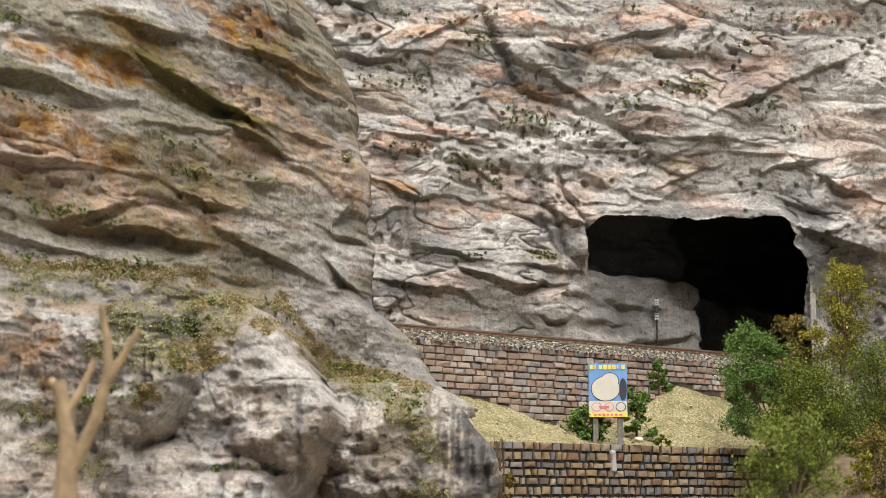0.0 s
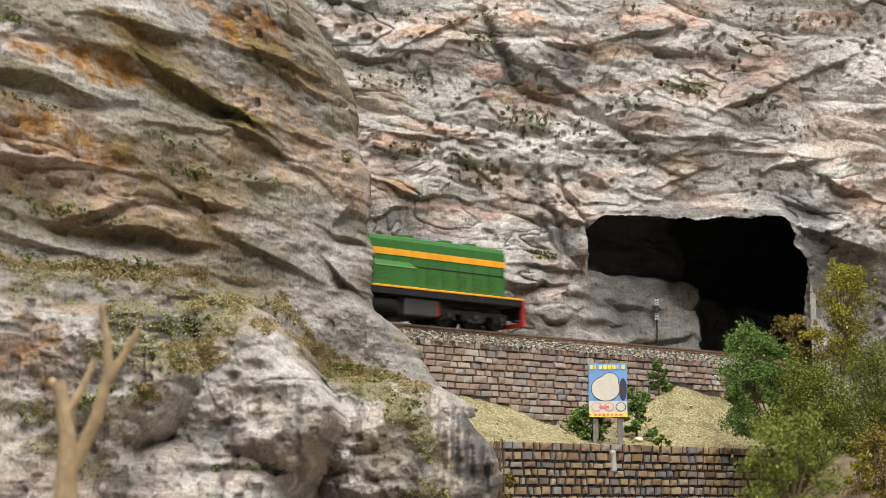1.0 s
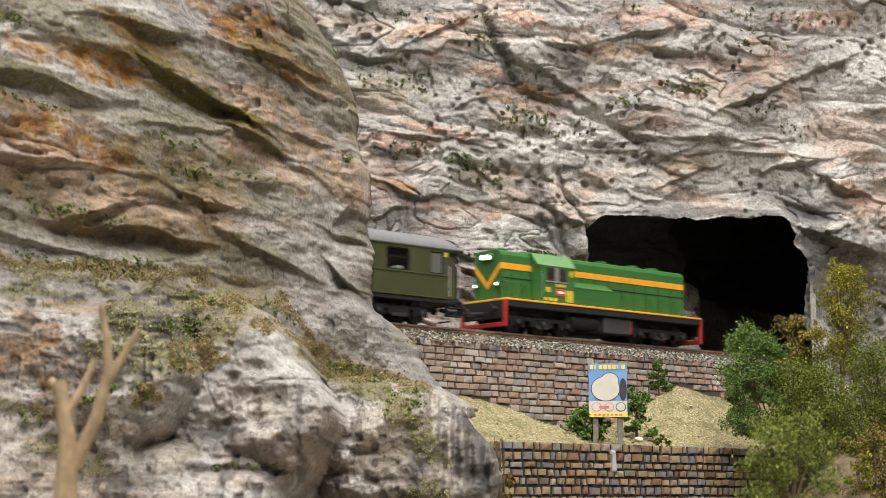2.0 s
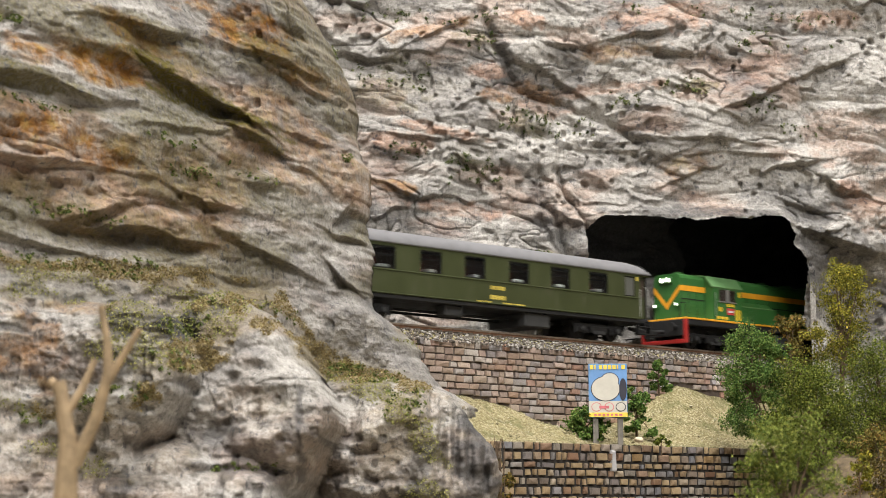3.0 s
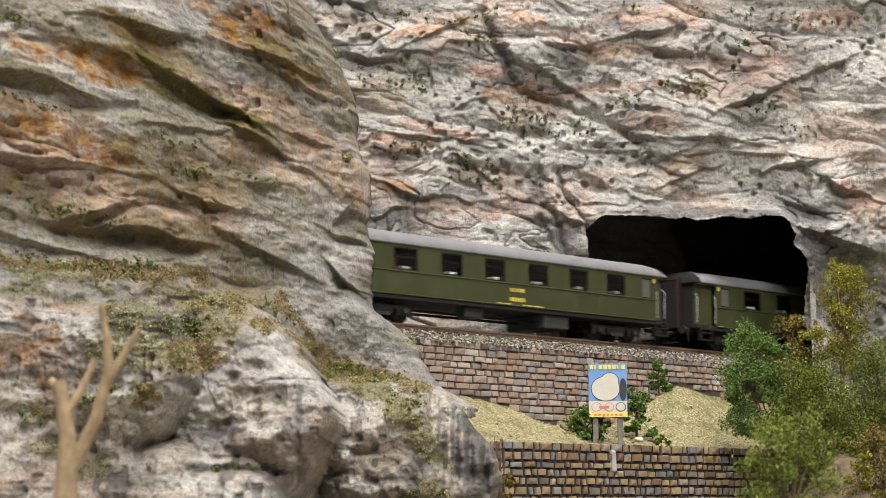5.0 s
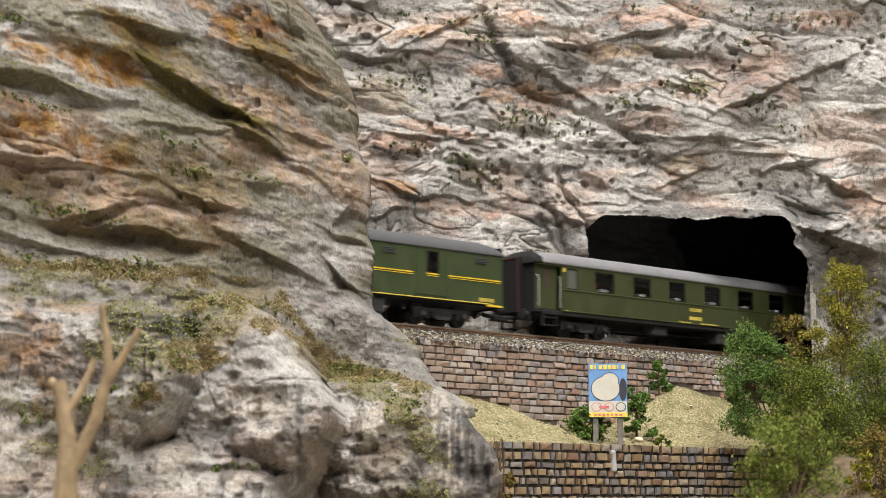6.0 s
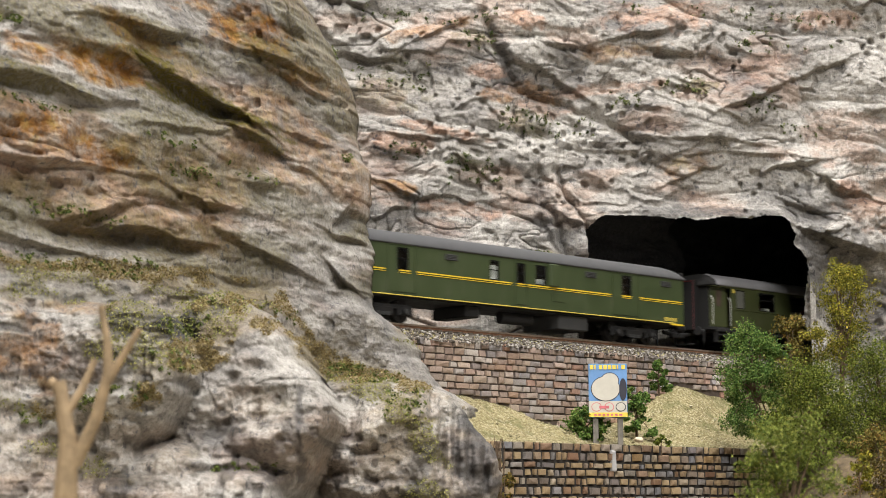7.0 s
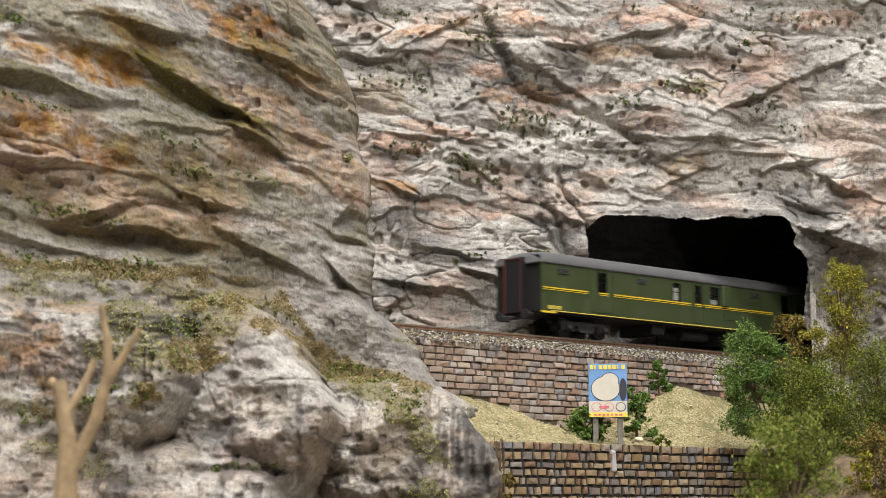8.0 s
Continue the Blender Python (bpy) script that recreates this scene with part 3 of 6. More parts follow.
def left_cliff():
    n1, n2 = 520, 60
    t = np.concatenate([np.linspace(0, 0.18, 40), np.linspace(0.18, 1, n1)[1:]])
    zs = spaced(1.13, 1.19, 0.0005, 1.47, 1.75, 0.01)
    T, Z = np.meshgrid(t, zs, indexing="ij")
    e = left_edge(Z)
    X = np.where(T < 0.18, -0.75 + (0.75 - 0.23) * T / 0.18, -0.23 + (e + 0.23) * (T - 0.18) / 0.82)
    d = e - X
    h = Z - 1.2
    # ledge: the foot of the cliff steps out under it
    ledge = np.interp(X, LEDGE_X, LEDGE_Z) + 0.004 * fbm(X * 40, Z * 8, 57, 3)
    under = step(0.0, 0.02, ledge - h)
    relief = rock_relief(X, Z, 6, 20, 0.0062, 0.42 - 0.22 * under)
    out = step(0.0, 1.0, (ledge - h) / 0.030)
    crag = 0.0060 * fbm(X * 55, Z * 60, 91, 5, 0.6) + 0.0040 * (ridged(X * 48, Z * 52, 96, 4) - 0.3)
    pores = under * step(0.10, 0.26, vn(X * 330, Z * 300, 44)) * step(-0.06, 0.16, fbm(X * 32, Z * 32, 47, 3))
    crag = crag - 0.0017 * pores
    w = relief + crag * (0.95 + 0.6 * step(-0.01, 0.01, X) * under) + beds(X, Z, LEFT_BEDS) + 0.018 * out + 0.30 * np.clip(ledge - h - 0.012, 0, 0.09)
    lumps = fbm(X * 45, Z * 45, 70, 4)
    pits = np.zeros_like(X)
    for x, z, sx, sz, depth in KNOBS:
        pits = pits + depth / 1000 * np.exp(-(((X * 1000 - x) / sx + 0.45 * lumps) ** 2 + ((h * 1000 - z) / sz + 0.45 * lumps) ** 2))
    face_x, face_z = (X * 1000 + 99) / 13, (h * 1000 - 61) / 10
    pits = pits + 0.0008 * np.sin(h * 2600 + 7 * lumps) * np.exp(-(face_x ** 2 + face_z ** 2))
    w = w + pits
    r = 0.030
    round_off = np.where(d < r, 0.034 * (1 - np.sqrt(np.clip(1 - ((r - d) / r) ** 2, 0, 1))), 0)
    fade = step(0, 0.012, d)
    Y = left_base(X, Z) - w * (0.65 + 0.35 * fade) + round_off
    # boulders stand out of the foot and overlap one another
    bx_, bz_ = X * 1000 + 9.0 * fbm(X * 26, Z * 26, 81, 5) + 2 * lumps, h * 1000 + 9.0 * fbm(X * 26, Z * 26, 86, 5) + 2 * lumps
    for x, z, sx, sz, front, depth, tilt, power, weld in BOULDERS:
        c, q = math.cos(radians(tilt)), math.sin(radians(tilt))
        u, v = ((bx_ - x) * c + (bz_ - z) * q) / sx, (-(bx_ - x) * q + (bz_ - z) * c) / sz
        e2 = (u * u + v * v) ** (power / 2)
        face = (front + depth * (1 - np.clip(1 - e2, 0, 1) ** (1 / power))) / 1000 - 0.6 * relief - crag - pits + 1.0 * step(0.98, 1.0, e2)
        k = weld / 1000
        m = np.clip(0.5 + 0.5 * (Y - face) / k, 0, 1)
        Y = Y * (1 - m) + face * m - k * m * (1 - m)
    # the back of the rock runs parallel to the track
    tb = np.linspace(0, 1, n2)[1:]
    TB, ZB = np.meshgrid(tb, zs, indexing="ij")
    eb = left_edge(ZB)
    XB = eb + (-0.75 - eb) * TB
    lim = NEAR + (XB - 0.0) * ST / CT - 0.022
    YB = np.minimum(lim, np.maximum(Y[-1], left_base(e[-1], Z[-1]) + 0.02)[None, :] + 0.03 * TB + (XB - eb) * ST / CT)
    # last wash below: painted shade of the hollows, and dark wash held in pores
    grass = step(-0.004, 0.006, ledge - h + 0.006 * fbm(X * 50, Z * 50, 58, 3)) * (1 - step(0.004, 0.015, ledge - h + 0.010 * fbm(X * 40, Z * 40, 61, 4)))
    a = {"ochre": np.maximum(spots(X, Z, LEFT_OCHRE, 5), 0.55 * (1 - 0.60 * under) * step(-0.02, 0.35, fbm(X * 16, Z * 34, 73, 5, 0.6))), "rust": 0.30 * (1 - 0.35 * under) * step(0.0, 0.4, fbm(X * 30, Z * 60, 12, 4)),
         "moss": np.maximum(spots(X, Z, LEFT_MOSS, 15, 0.8), 0.60 * step(0.02, 0.40, fbm(X * 20, Z * 40, 77, 5, 0.6))),
         "sand": np.clip(np.maximum(grass * 0.9, spots(X, Z, LEFT_SAND, 28, 0.8)) * (0.30 + 0.80 * step(-0.25, 0.25, fbm(X * 90, Z * 130, 63, 5, 0.65))), 0, 1), "shade_wash": np.maximum(spots(X, Z, LEFT_SHADE_WASH, 19), 0.45 * pores)}
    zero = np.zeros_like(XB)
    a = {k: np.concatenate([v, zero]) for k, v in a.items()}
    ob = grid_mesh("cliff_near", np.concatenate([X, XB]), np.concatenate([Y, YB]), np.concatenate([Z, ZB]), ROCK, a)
    tagged(ob, "weathered grey cliff with ochre washes and a grassy ledge", "cliff", kind="structure")
    n = len(X)
    return X, Y, Z, a["sand"][:n], a["moss"][:n]


def landscape():
    """Rough ground over the table, and the body of the mountain behind the cliff."""
    X, Y = np.meshgrid(np.linspace(-1.29, 1.29, 200), np.linspace(0.01, 1.99, 160), indexing="ij")
    Z = 1.136 + 0.012 * fbm(X * 7, Y * 7, 5, 5)
    zero = np.zeros_like(X)
    wash = {"ochre": zero, "rust": zero, "moss": 0.8 * step(-0.1, 0.3, fbm(X * 9, Y * 9, 9, 4)), "sand": zero + 0.5, "shade_wash": zero}
    tagged(grid_mesh("ground", X, Y, Z, ROCK, wash), "rough sandy ground with moss over the table", "ground", kind="structure")
    X, T = np.meshgrid(np.linspace(-0.5, 0.9, 160), np.linspace(0, 1, 120), indexing="ij")
    Y = BACK[0] + BACK[1] * X + 0.004 + T * (1.93 - BACK[0] - BACK[1] * X)
    Z = 1.795 - 0.66 * T ** 1.6 + 0.05 * fbm(X * 6, Y * 6, 15, 5) * np.sin(np.pi * np.clip(T, 0.02, 1))
    zero = np.zeros_like(X)
    wash = {"ochre": zero, "rust": zero, "moss": 0.7 * step(-0.1, 0.3, fbm(X * 9, Y * 9, 9, 4)), "sand": zero, "shade_wash": zero}
    tagged(grid_mesh("mountain_back", X, Y, Z, ROCK, wash), "grey rocky back slope of the model mountain", "mountain", kind="structure")


landscape()
BALLAST = Mat("ballast", 0.95, spec=0.2)
BALLAST.colour(BALLAST.ramp(BALLAST.island(), (0.0, (0.06, 0.05, 0.042)), (0.35, (0.14, 0.12, 0.10)), (0.7, (0.23, 0.205, 0.18)), (1.0, (0.42, 0.40, 0.37))))
BALLAST = BALLAST.m
RAIL_RUST = plain("rusty_rail", (0.17, 0.085, 0.045), 0.6, 0.3, 0.3, 500)
RAIL_HEAD = plain("worn_rail_head", (0.42, 0.33, 0.26), 0.35, 0.8, 0.2, 500)
SLEEPER = plain("sleeper_wood", (0.07, 0.055, 0.04), 0.9, 0, 0.3, 400)
DUST = Mat("gritty_slope", 0.95, spec=0.15)
_f = DUST.noise(900, 3, 0.7)
_g = DUST.noise(60, 4, 0.6)
_c = DUST.mix(_g, DUST.ramp(_f, (0.35, (0.15, 0.115, 0.06)), (0.52, (0.33, 0.275, 0.165)), (0.68, (0.52, 0.46, 0.33))), DUST.ramp(_f, (0.35, (0.13, 0.11, 0.045)), (0.55, (0.29, 0.26, 0.12)), (0.7, (0.47, 0.43, 0.29))))
_c = DUST.mix(DUST.ramp(DUST.noise(85, 5, 0.7), (0.50, 0.0), (0.62, 0.65)), _c, (0.115, 0.115, 0.045))
DUST.colour(_c).bump(_f, 0.8, 0.0012)
DUST = DUST.m


GRIT = Mat("sandy_grit", 0.95, spec=0.2)
GRIT.colour(GRIT.ramp(GRIT.island(), (0.0, (0.13, 0.11, 0.062)), (0.4, (0.25, 0.22, 0.13)), (0.8, (0.37, 0.33, 0.215)), (1.0, (0.50, 0.46, 0.36))))
GRIT = GRIT.m


def scatter(name, places, sizes, material, seed, flat=0.7):
    """Many small crushed stones in one mesh."""
    rng = np.random.RandomState(seed)
    n = len(places)
    base = np.array([(1, 0, 0), (-1, 0, 0), (0, 1, 0), (0, -1, 0), (0, 0, 1), (0, 0, -1)], float)
    tri = np.array([(0, 2, 4), (2, 1, 4), (1, 3, 4), (3, 0, 4), (2, 0, 5), (1, 2, 5), (3, 1, 5), (0, 3, 5)])
    v = base[None] * (0.6 + 0.8 * rng.rand(n, 6, 1)) * np.array(sizes)[:, None, None]
    q = rng.randn(n, 3, 3)
    q, _ = np.linalg.qr(q)
    v = np.einsum("nij,nkj->nki", q, v)
    v[:, :, 2] *= flat
    v += np.array(places)[:, None]
    f = (tri[None] + 6 * np.arange(n)[:, None, None]).reshape(-1, 3)
    me = bpy.data.meshes.new(name)
    me.from_pydata(v.reshape(-1, 3).tolist(), [], f.tolist())
    me.materials.append(material)
    return new(name, me)


def trackway():
    a0, a1 = -1.35, 1.3
    bm = bmesh.new()
    prof = [(-0.0035, -0.0082), (0.002, -0.0040), (0.030, -0.0040), (0.046, -0.012), (0.046, -0.150), (-0.0005, -0.150), (-0.0005, -0.0082)]
    prism([(o - HALF, z) for o, z in prof], a0, a1, bm)
    bed = part("ballast_bed", bm, DUST, None)
    bed.matrix_world = track_pose(0)
    tagged(bed, "grey crushed stone bed under the rails", "track bed", kind="structure")
    rng = np.random.RandomState(3)
    pts, sz = [], []
    for a in np.arange(-0.12, 0.30, 0.00028):
        for k in range(3):
            o = rng.uniform(-0.0062, 0.006)
            z = np.interp(o, [-0.006, 0.002, 0.03], [-0.0092, -0.0040, -0.0040])
            pts.append(on_track(a + rng.uniform(-0.001, 0.001), o, RAIL + z + rng.uniform(0, 0.0005)))
            sz.append(rng.uniform(0.00045, 0.0011))
    tagged(scatter("ballast", pts, sz, BALLAST, 4), "loose pale grey ballast stones beside the rail", "ballast", kind="stuff")
    for off in (HALF - 0.00825, HALF + 0.00825):
        e = new("rail")
        e.matrix_world = track_pose(0, off)
        tagged(e, "brown rusty model rail with a worn head", "rail", "rails of the track")
        part("web", prism([(-0.0011, -0.0026), (0.0011, -0.0026), (0.0011, -0.0021), (0.0004, -0.0018), (0.0004, -0.0009), (-0.0004, -0.0009), (-0.0004, -0.0018), (-0.0011, -0.0021)], a0, a1), RAIL_RUST, e)
        part("head", prism([(-0.00055, -0.0009), (0.00055, -0.0009), (0.00055, -0.0001), (0.0004, 0), (-0.0004, 0), (-0.00055, -0.0001)], a0, a1), RAIL_HEAD, e)
    bm = boxed(0, 0, -0.0034, 0.0028, 0.030, 0.0016, bevel=0.0002)
    first = part("sleeper", bm, SLEEPER, None)
    tagged(first, "dark wooden sleeper under the rails", "sleeper", "sleepers of the track")
    first.matrix_world = track_pose(-0.2)
    for k in range(1, 110):
        copy_thing(first, track_pose(-0.2 + k * 0.0069))


STONE = Mat("masonry_stone", 0.9, spec=0.25)
_r = STONE.rand()
_n = STONE.noise(350, 4, 0.7)
_c = STONE.ramp(_r, (0.0, (0.20, 0.18, 0.18)), (0.2, (0.34, 0.235, 0.13)), (0.4, (0.45, 0.33, 0.18)), (0.55, (0.27, 0.145, 0.085)), (0.7, (0.46, 0.38, 0.27)), (0.85, (0.25, 0.25, 0.27)), (1.0, (0.42, 0.27, 0.12)))
STONE.colour(STONE.mix(STONE.ramp(_n, (0.35, 0.55), (0.6, 0.0)), _c, (0.13, 0.105, 0.085))).bump(_n, 0.6, 0.0007)
STONE = STONE.m
STONE_UP = Mat("masonry_stone_reddish", 0.9, spec=0.25)
_r = STONE_UP.rand()
_n = STONE_UP.noise(350, 4, 0.7)
_c = STONE_UP.ramp(_r, (0.0, (0.22, 0.20, 0.20)), (0.2, (0.42, 0.30, 0.23)), (0.4, (0.52, 0.42, 0.34)), (0.55, (0.38, 0.22, 0.16)), (0.7, (0.56, 0.50, 0.45)), (0.85, (0.34, 0.325, 0.34)), (1.0, (0.47, 0.30, 0.20)))
STONE_UP.colour(STONE_UP.mix(STONE_UP.ramp(_n, (0.38, 0.5), (0.62, 0.0)), _c, (0.20, 0.155, 0.12))).bump(_n, 0.6, 0.0007)
STONE_UP = STONE_UP.m
MORTAR = plain("mortar", (0.030, 0.025, 0.021), 0.95, 0, 0.3, 300)
MORTAR_UP = plain("mortar_brown", (0.11, 0.085, 0.07), 0.95, 0, 0.3, 300)


def stone_meshes(material, n, seed):
    """Unit stones, front at y = 0, with broken edges."""
    rng = random.Random(seed)
    out = []
    for k in range(n):
        bm = bmesh.new()
        ring = []
        for y, s in ((1.0, 1.0), (0.22, 1.0), (0.0, 0.93)):
            ring.append([bm.verts.new((x * s * (1 + rng.uniform(-0.07, 0.07)), y + (rng.uniform(-0.12, 0.12) if y < 0.5 else 0), z * (1 if y else 0.88) * (1 + rng.uniform(-0.08, 0.08))))
                         for x, z in ((-0.5, -0.5), (0.5, -0.5), (0.5, 0.5), (-0.5, 0.5))])
        for p, q in zip(ring, ring[1:]):
            for i in range(4):
                bm.faces.new((p[i], p[(i + 1) % 4], q[(i + 1) % 4], q[i]))
        c = bm.verts.new((rng.uniform(-0.1, 0.1), rng.uniform(-0.10, 0.02), rng.uniform(-0.1, 0.1)))
        for i in range(4):
            bm.faces.new((ring[2][i], ring[2][(i + 1) % 4], c))
        bmesh.ops.recalc_face_normals(bm, faces=bm.faces)
        me = bpy.data.meshes.new("stone")
        bm.to_mesh(me)
        bm.free()
        me.materials.append(material)
        out.append(me)
    return out


def masonry(name, off, a0, a1, ztop, zlow, course, width, gap, material, rest_material, mortar, hidden, seed, label):
    """A wall of squared stones, parallel to the track; hidden(a, z) tells what lies under the soil."""
    rng = random.Random(seed)
    e = part(name, boxed(0, 0.0042, 0, a1 - a0, 0.006, ztop - 0.10, bevel=0.0), mortar, None)
    e.matrix_world = track_pose((a0 + a1) / 2, off, 1.2)
    me = e.data
    for v in me.vertices:
        v.co.z = ztop - 0.0006 if v.co.z > 0 else -0.08
    tagged(e, label, "wall", kind="structure")
    shapes = stone_meshes(material, 14, seed)
    stones = []
    z, row = ztop, 0
    while z > zlow:
        h = course * rng.uniform(0.85, 1.15)
        a = a0 + rng.uniform(0, width)
        while a < a1:
            w = width * rng.choice((0.6, 0.75, 0.9, 1.0, 1.1, 1.35))
            if rng.random() < 0.03:
                w *= 0.5
            if not hidden(a + w / 2, z - h):
                stones.append((a + w / 2, z - h / 2 + rng.uniform(-0.00025, 0.00025), w - gap * 1.35, h - gap * 0.75, rng.uniform(-0.0004, 0.0003)))
            a += w
        z -= h
    mid = (a0 + a1) / 2
    stones.sort(key=lambda s: s[0])
    for k, (a, z, w, h, d) in enumerate(stones[:300]):
        ob = new("stone", shapes[k * 5 % 14])
        ob.parent = e
        ob.matrix_basis = Matrix.Translation((a - mid, d, z)) @ pose(0, 0, 0, 0, rng.uniform(-2, 2), 0) @ Matrix.Diagonal((w, 0.0032, h, 1))
    rest = stones[300:]
    if rest:
        vs, fs = [], []
        for k, (a, z, w, h, d) in enumerate(rest):
            sh = shapes[k * 5 % 14]
            b = len(vs)
            vs += [(a - mid + v.co.x * w, d + v.co.y * 0.0032, z + v.co.z * h) for v in sh.vertices]
            fs += [[b + i for i in p.vertices] for p in sh.polygons]
        me = bpy.data.meshes.new("stones")
        me.from_pydata(vs, [], fs)
        me.materials.append(rest_material)
        ob = new("stones", me)
        ob.parent = e
        tagged(ob, kind="stuff")
    return e


REST_STONE = Mat("masonry_stone_far", 0.9, spec=0.25)
REST_STONE.colour(REST_STONE.ramp(REST_STONE.island(), (0.0, (0.22, 0.20, 0.20)), (0.2, (0.42, 0.30, 0.23)), (0.4, (0.52, 0.42, 0.34)), (0.55, (0.38, 0.22, 0.16)), (0.7, (0.56, 0.50, 0.45)), (0.85, (0.34, 0.325, 0.34)), (1.0, (0.47, 0.30, 0.20))))
REST_STONE = REST_STONE.m

REST_LOW = Mat("masonry_stone_low", 0.9, spec=0.25)
REST_LOW.colour(REST_LOW.ramp(REST_LOW.island(), (0.0, (0.20, 0.18, 0.18)), (0.3, (0.42, 0.31, 0.19)), (0.6, (0.36, 0.20, 0.12)), (0.8, (0.52, 0.45, 0.35)), (1.0, (0.48, 0.33, 0.17))))
REST_LOW = REST_LOW.m

# soil line against the upper wall, and the rim over the lower wall: along the track, height over the eye
SOIL_A = [-0.10, 0.001, 0.024, 0.040, 0.060, 0.080, 0.104, 0.124, 0.147, 0.171, 0.200, 0.235, 0.280, 0.40]
SOIL_Z = [0.052, 0.052, 0.0498, 0.0467, 0.0396, 0.0373, 0.0381, 0.042, 0.054, 0.0645, 0.0595, 0.057, 0.054, 0.05]
RIM_Z = 0.0262


def terrace():
    A, T = np.meshgrid(np.linspace(-0.09, 0.36, 460), np.linspace(0, 1, 120), indexing="ij")
    off = -0.0535 + 0.052 * T
    soil = np.interp(A, SOIL_A, SOIL_Z) + 0.001
    h = RIM_Z - 0.0012 + (soil - RIM_Z) * (0.75 * T + 0.25 * T ** 2.5) + 0.0050 * fbm(A * 45, off * 60, 3, 5, 0.6) * np.sin(np.pi * np.clip(T, 0.05, 1)) + 0.0005 * fbm(A * 300, off * 300, 8, 3)
    X, Y = A * CT - off * ST, NEAR + A * ST + off * CT
    ob = grid_mesh("terrace", X, Y, 1.2 + h, DUST)
    tagged(ob, "dusty sand-coloured slope between two stone walls", "slope", kind="structure")
    rng = np.random.RandomState(12)
    pts = np.stack([X, Y, 1.2 + h], -1).reshape(-1, 3)
    pick = pts[rng.randint(len(pts), size=7000)] + rng.randn(7000, 3) * 0.0004
    tagged(scatter("grit", pick, rng.uniform(0.00015, 0.0005, 7000) * (1 + 1.6 * (rng.rand(7000) > 0.97)), GRIT, 13), "fine sandy grit strewn over the slope", "grit", kind="stuff")


back = back_cliff()
cave()
*left, ledge_sand, ledge_moss = left_cliff()
trackway()
terrace()
masonry("wall_upper", -0.005, -0.035, 0.235, 0.0768, 0.030, 0.0036, 0.0070, 0.0008, STONE_UP, REST_STONE, MORTAR_UP, lambda a, z: z < np.interp(a, SOIL_A, SOIL_Z) - 0.003, 5, "reddish grey squared stone retaining wall under the track")
low_wall = masonry("wall_lower", -0.0545, -0.034, 0.185, RIM_Z, -0.003, 0.0041, 0.0064, 0.0016, STONE, REST_LOW, MORTAR, lambda a, z: False, 6, "brown and ochre squared stone retaining wall with dark joints")

drain = new("drain_stone", stone_meshes(plain("drain_stone_grey", (0.40, 0.39, 0.39), 0.9, scale=400), 1, 9)[0])
drain.parent = low_wall
drain.matrix_basis = Matrix.Translation((0.0630 - (-0.034 + 0.185) / 2, -0.0006, 0.0175)) @ Matrix.Diagonal((0.0028, 0.0036, 0.0105, 1))
drain["label"] = "upright grey drain stone"
# ---- the train: all sizes in millimetres, x along the track, near side at -y, z over the rail head ----
def paint(name, c, rough=0.38, grime=0.35):
    k = Mat(name, rough, spec=0.4)
    n = k.noise(220, 5, 0.65, (1, 1, 0.35))
    f = k.noise(1500, 2, 0.5)
    base = k.ramp(n, (0.3, tuple(v * 0.82 for v in c)), (0.7, tuple(v * 1.12 for v in c)))
    k.colour(k.mix(k.ramp(n, (0.55, 0.0), (0.8, grime)), base, (0.09, 0.075, 0.06)))
    k.roughness(k.ramp(n, (0.3, rough), (0.7, min(1, rough + 0.25))))
    k.bump(f, 0.15, 0.0002)
    return k.m


GREEN = paint("loco_green", (0.034, 0.128, 0.028))
GREEN_ROOF = paint("loco_roof_green", (0.12, 0.25, 0.095), 0.45)
OLIVE = paint("coach_green", (0.042, 0.050, 0.016), 0.42)
VAN_GREEN = paint("van_green", (0.038, 0.054, 0.019), 0.42)
ORANGE = paint("stripe_orange", (0.72, 0.33, 0.02), 0.4, 0.15)
YELLOW = paint("line_yellow", (0.70, 0.50, 0.03), 0.4, 0.15)
LETTER = paint("lettering_yellow", (0.62, 0.48, 0.08), 0.5, 0.1)
RED = paint("buffer_beam_red", (0.36, 0.022, 0.018), 0.4, 0.2)
DULL_RED = paint("rim_red", (0.085, 0.009, 0.009), 0.6, 0.4)
BLACK = paint("underframe_black", (0.010, 0.0095, 0.0095), 0.65, 0.3)
END_DARK = paint("coach_end_dark", (0.006, 0.0055, 0.005), 0.9, 0.05)
ROOF = paint("roof_grey", (0.175, 0.172, 0.178), 0.7, 0.3)
ROOF_DARK = paint("roof_dark_grey", (0.075, 0.075, 0.078), 0.7, 0.3)
TANK = paint("tank_grey", (0.042, 0.042, 0.042), 0.55, 0.3)
STEEL = plain("bright_steel", (0.55, 0.55, 0.53), 0.3, 0.9, 0.1)
RAILING = plain("handrail_white", (0.50, 0.50, 0.47), 0.4, 0.2, 0.1)
WHEEL = plain("wheel_steel", (0.035, 0.032, 0.03), 0.4, 0.7, 0.3)
INSIDE = plain("compartment_brown", (0.055, 0.035, 0.025), 0.7)
SEAT = plain("seat_red", (0.16, 0.03, 0.025), 0.8)
WHITE = plain("white_cloth", (0.72, 0.72, 0.70), 0.8, vary=0.05)
SIGN_RED = plain("plate_red", (0.55, 0.05, 0.05), 0.5)
LAMP_ON = Mat("lit_lamp", 0.3).colour((0.95, 0.95, 0.9)).glow((1.0, 0.97, 0.85), 4.0).m
_k = Mat("window_glass", 0.04)
_k.colour((0.9, 0.93, 0.92)).b.inputs["Transmission Weight"].default_value = 1.0
_k.b.inputs["IOR"].default_value = 1.2
GLASS = _k.m
MM = 0.001


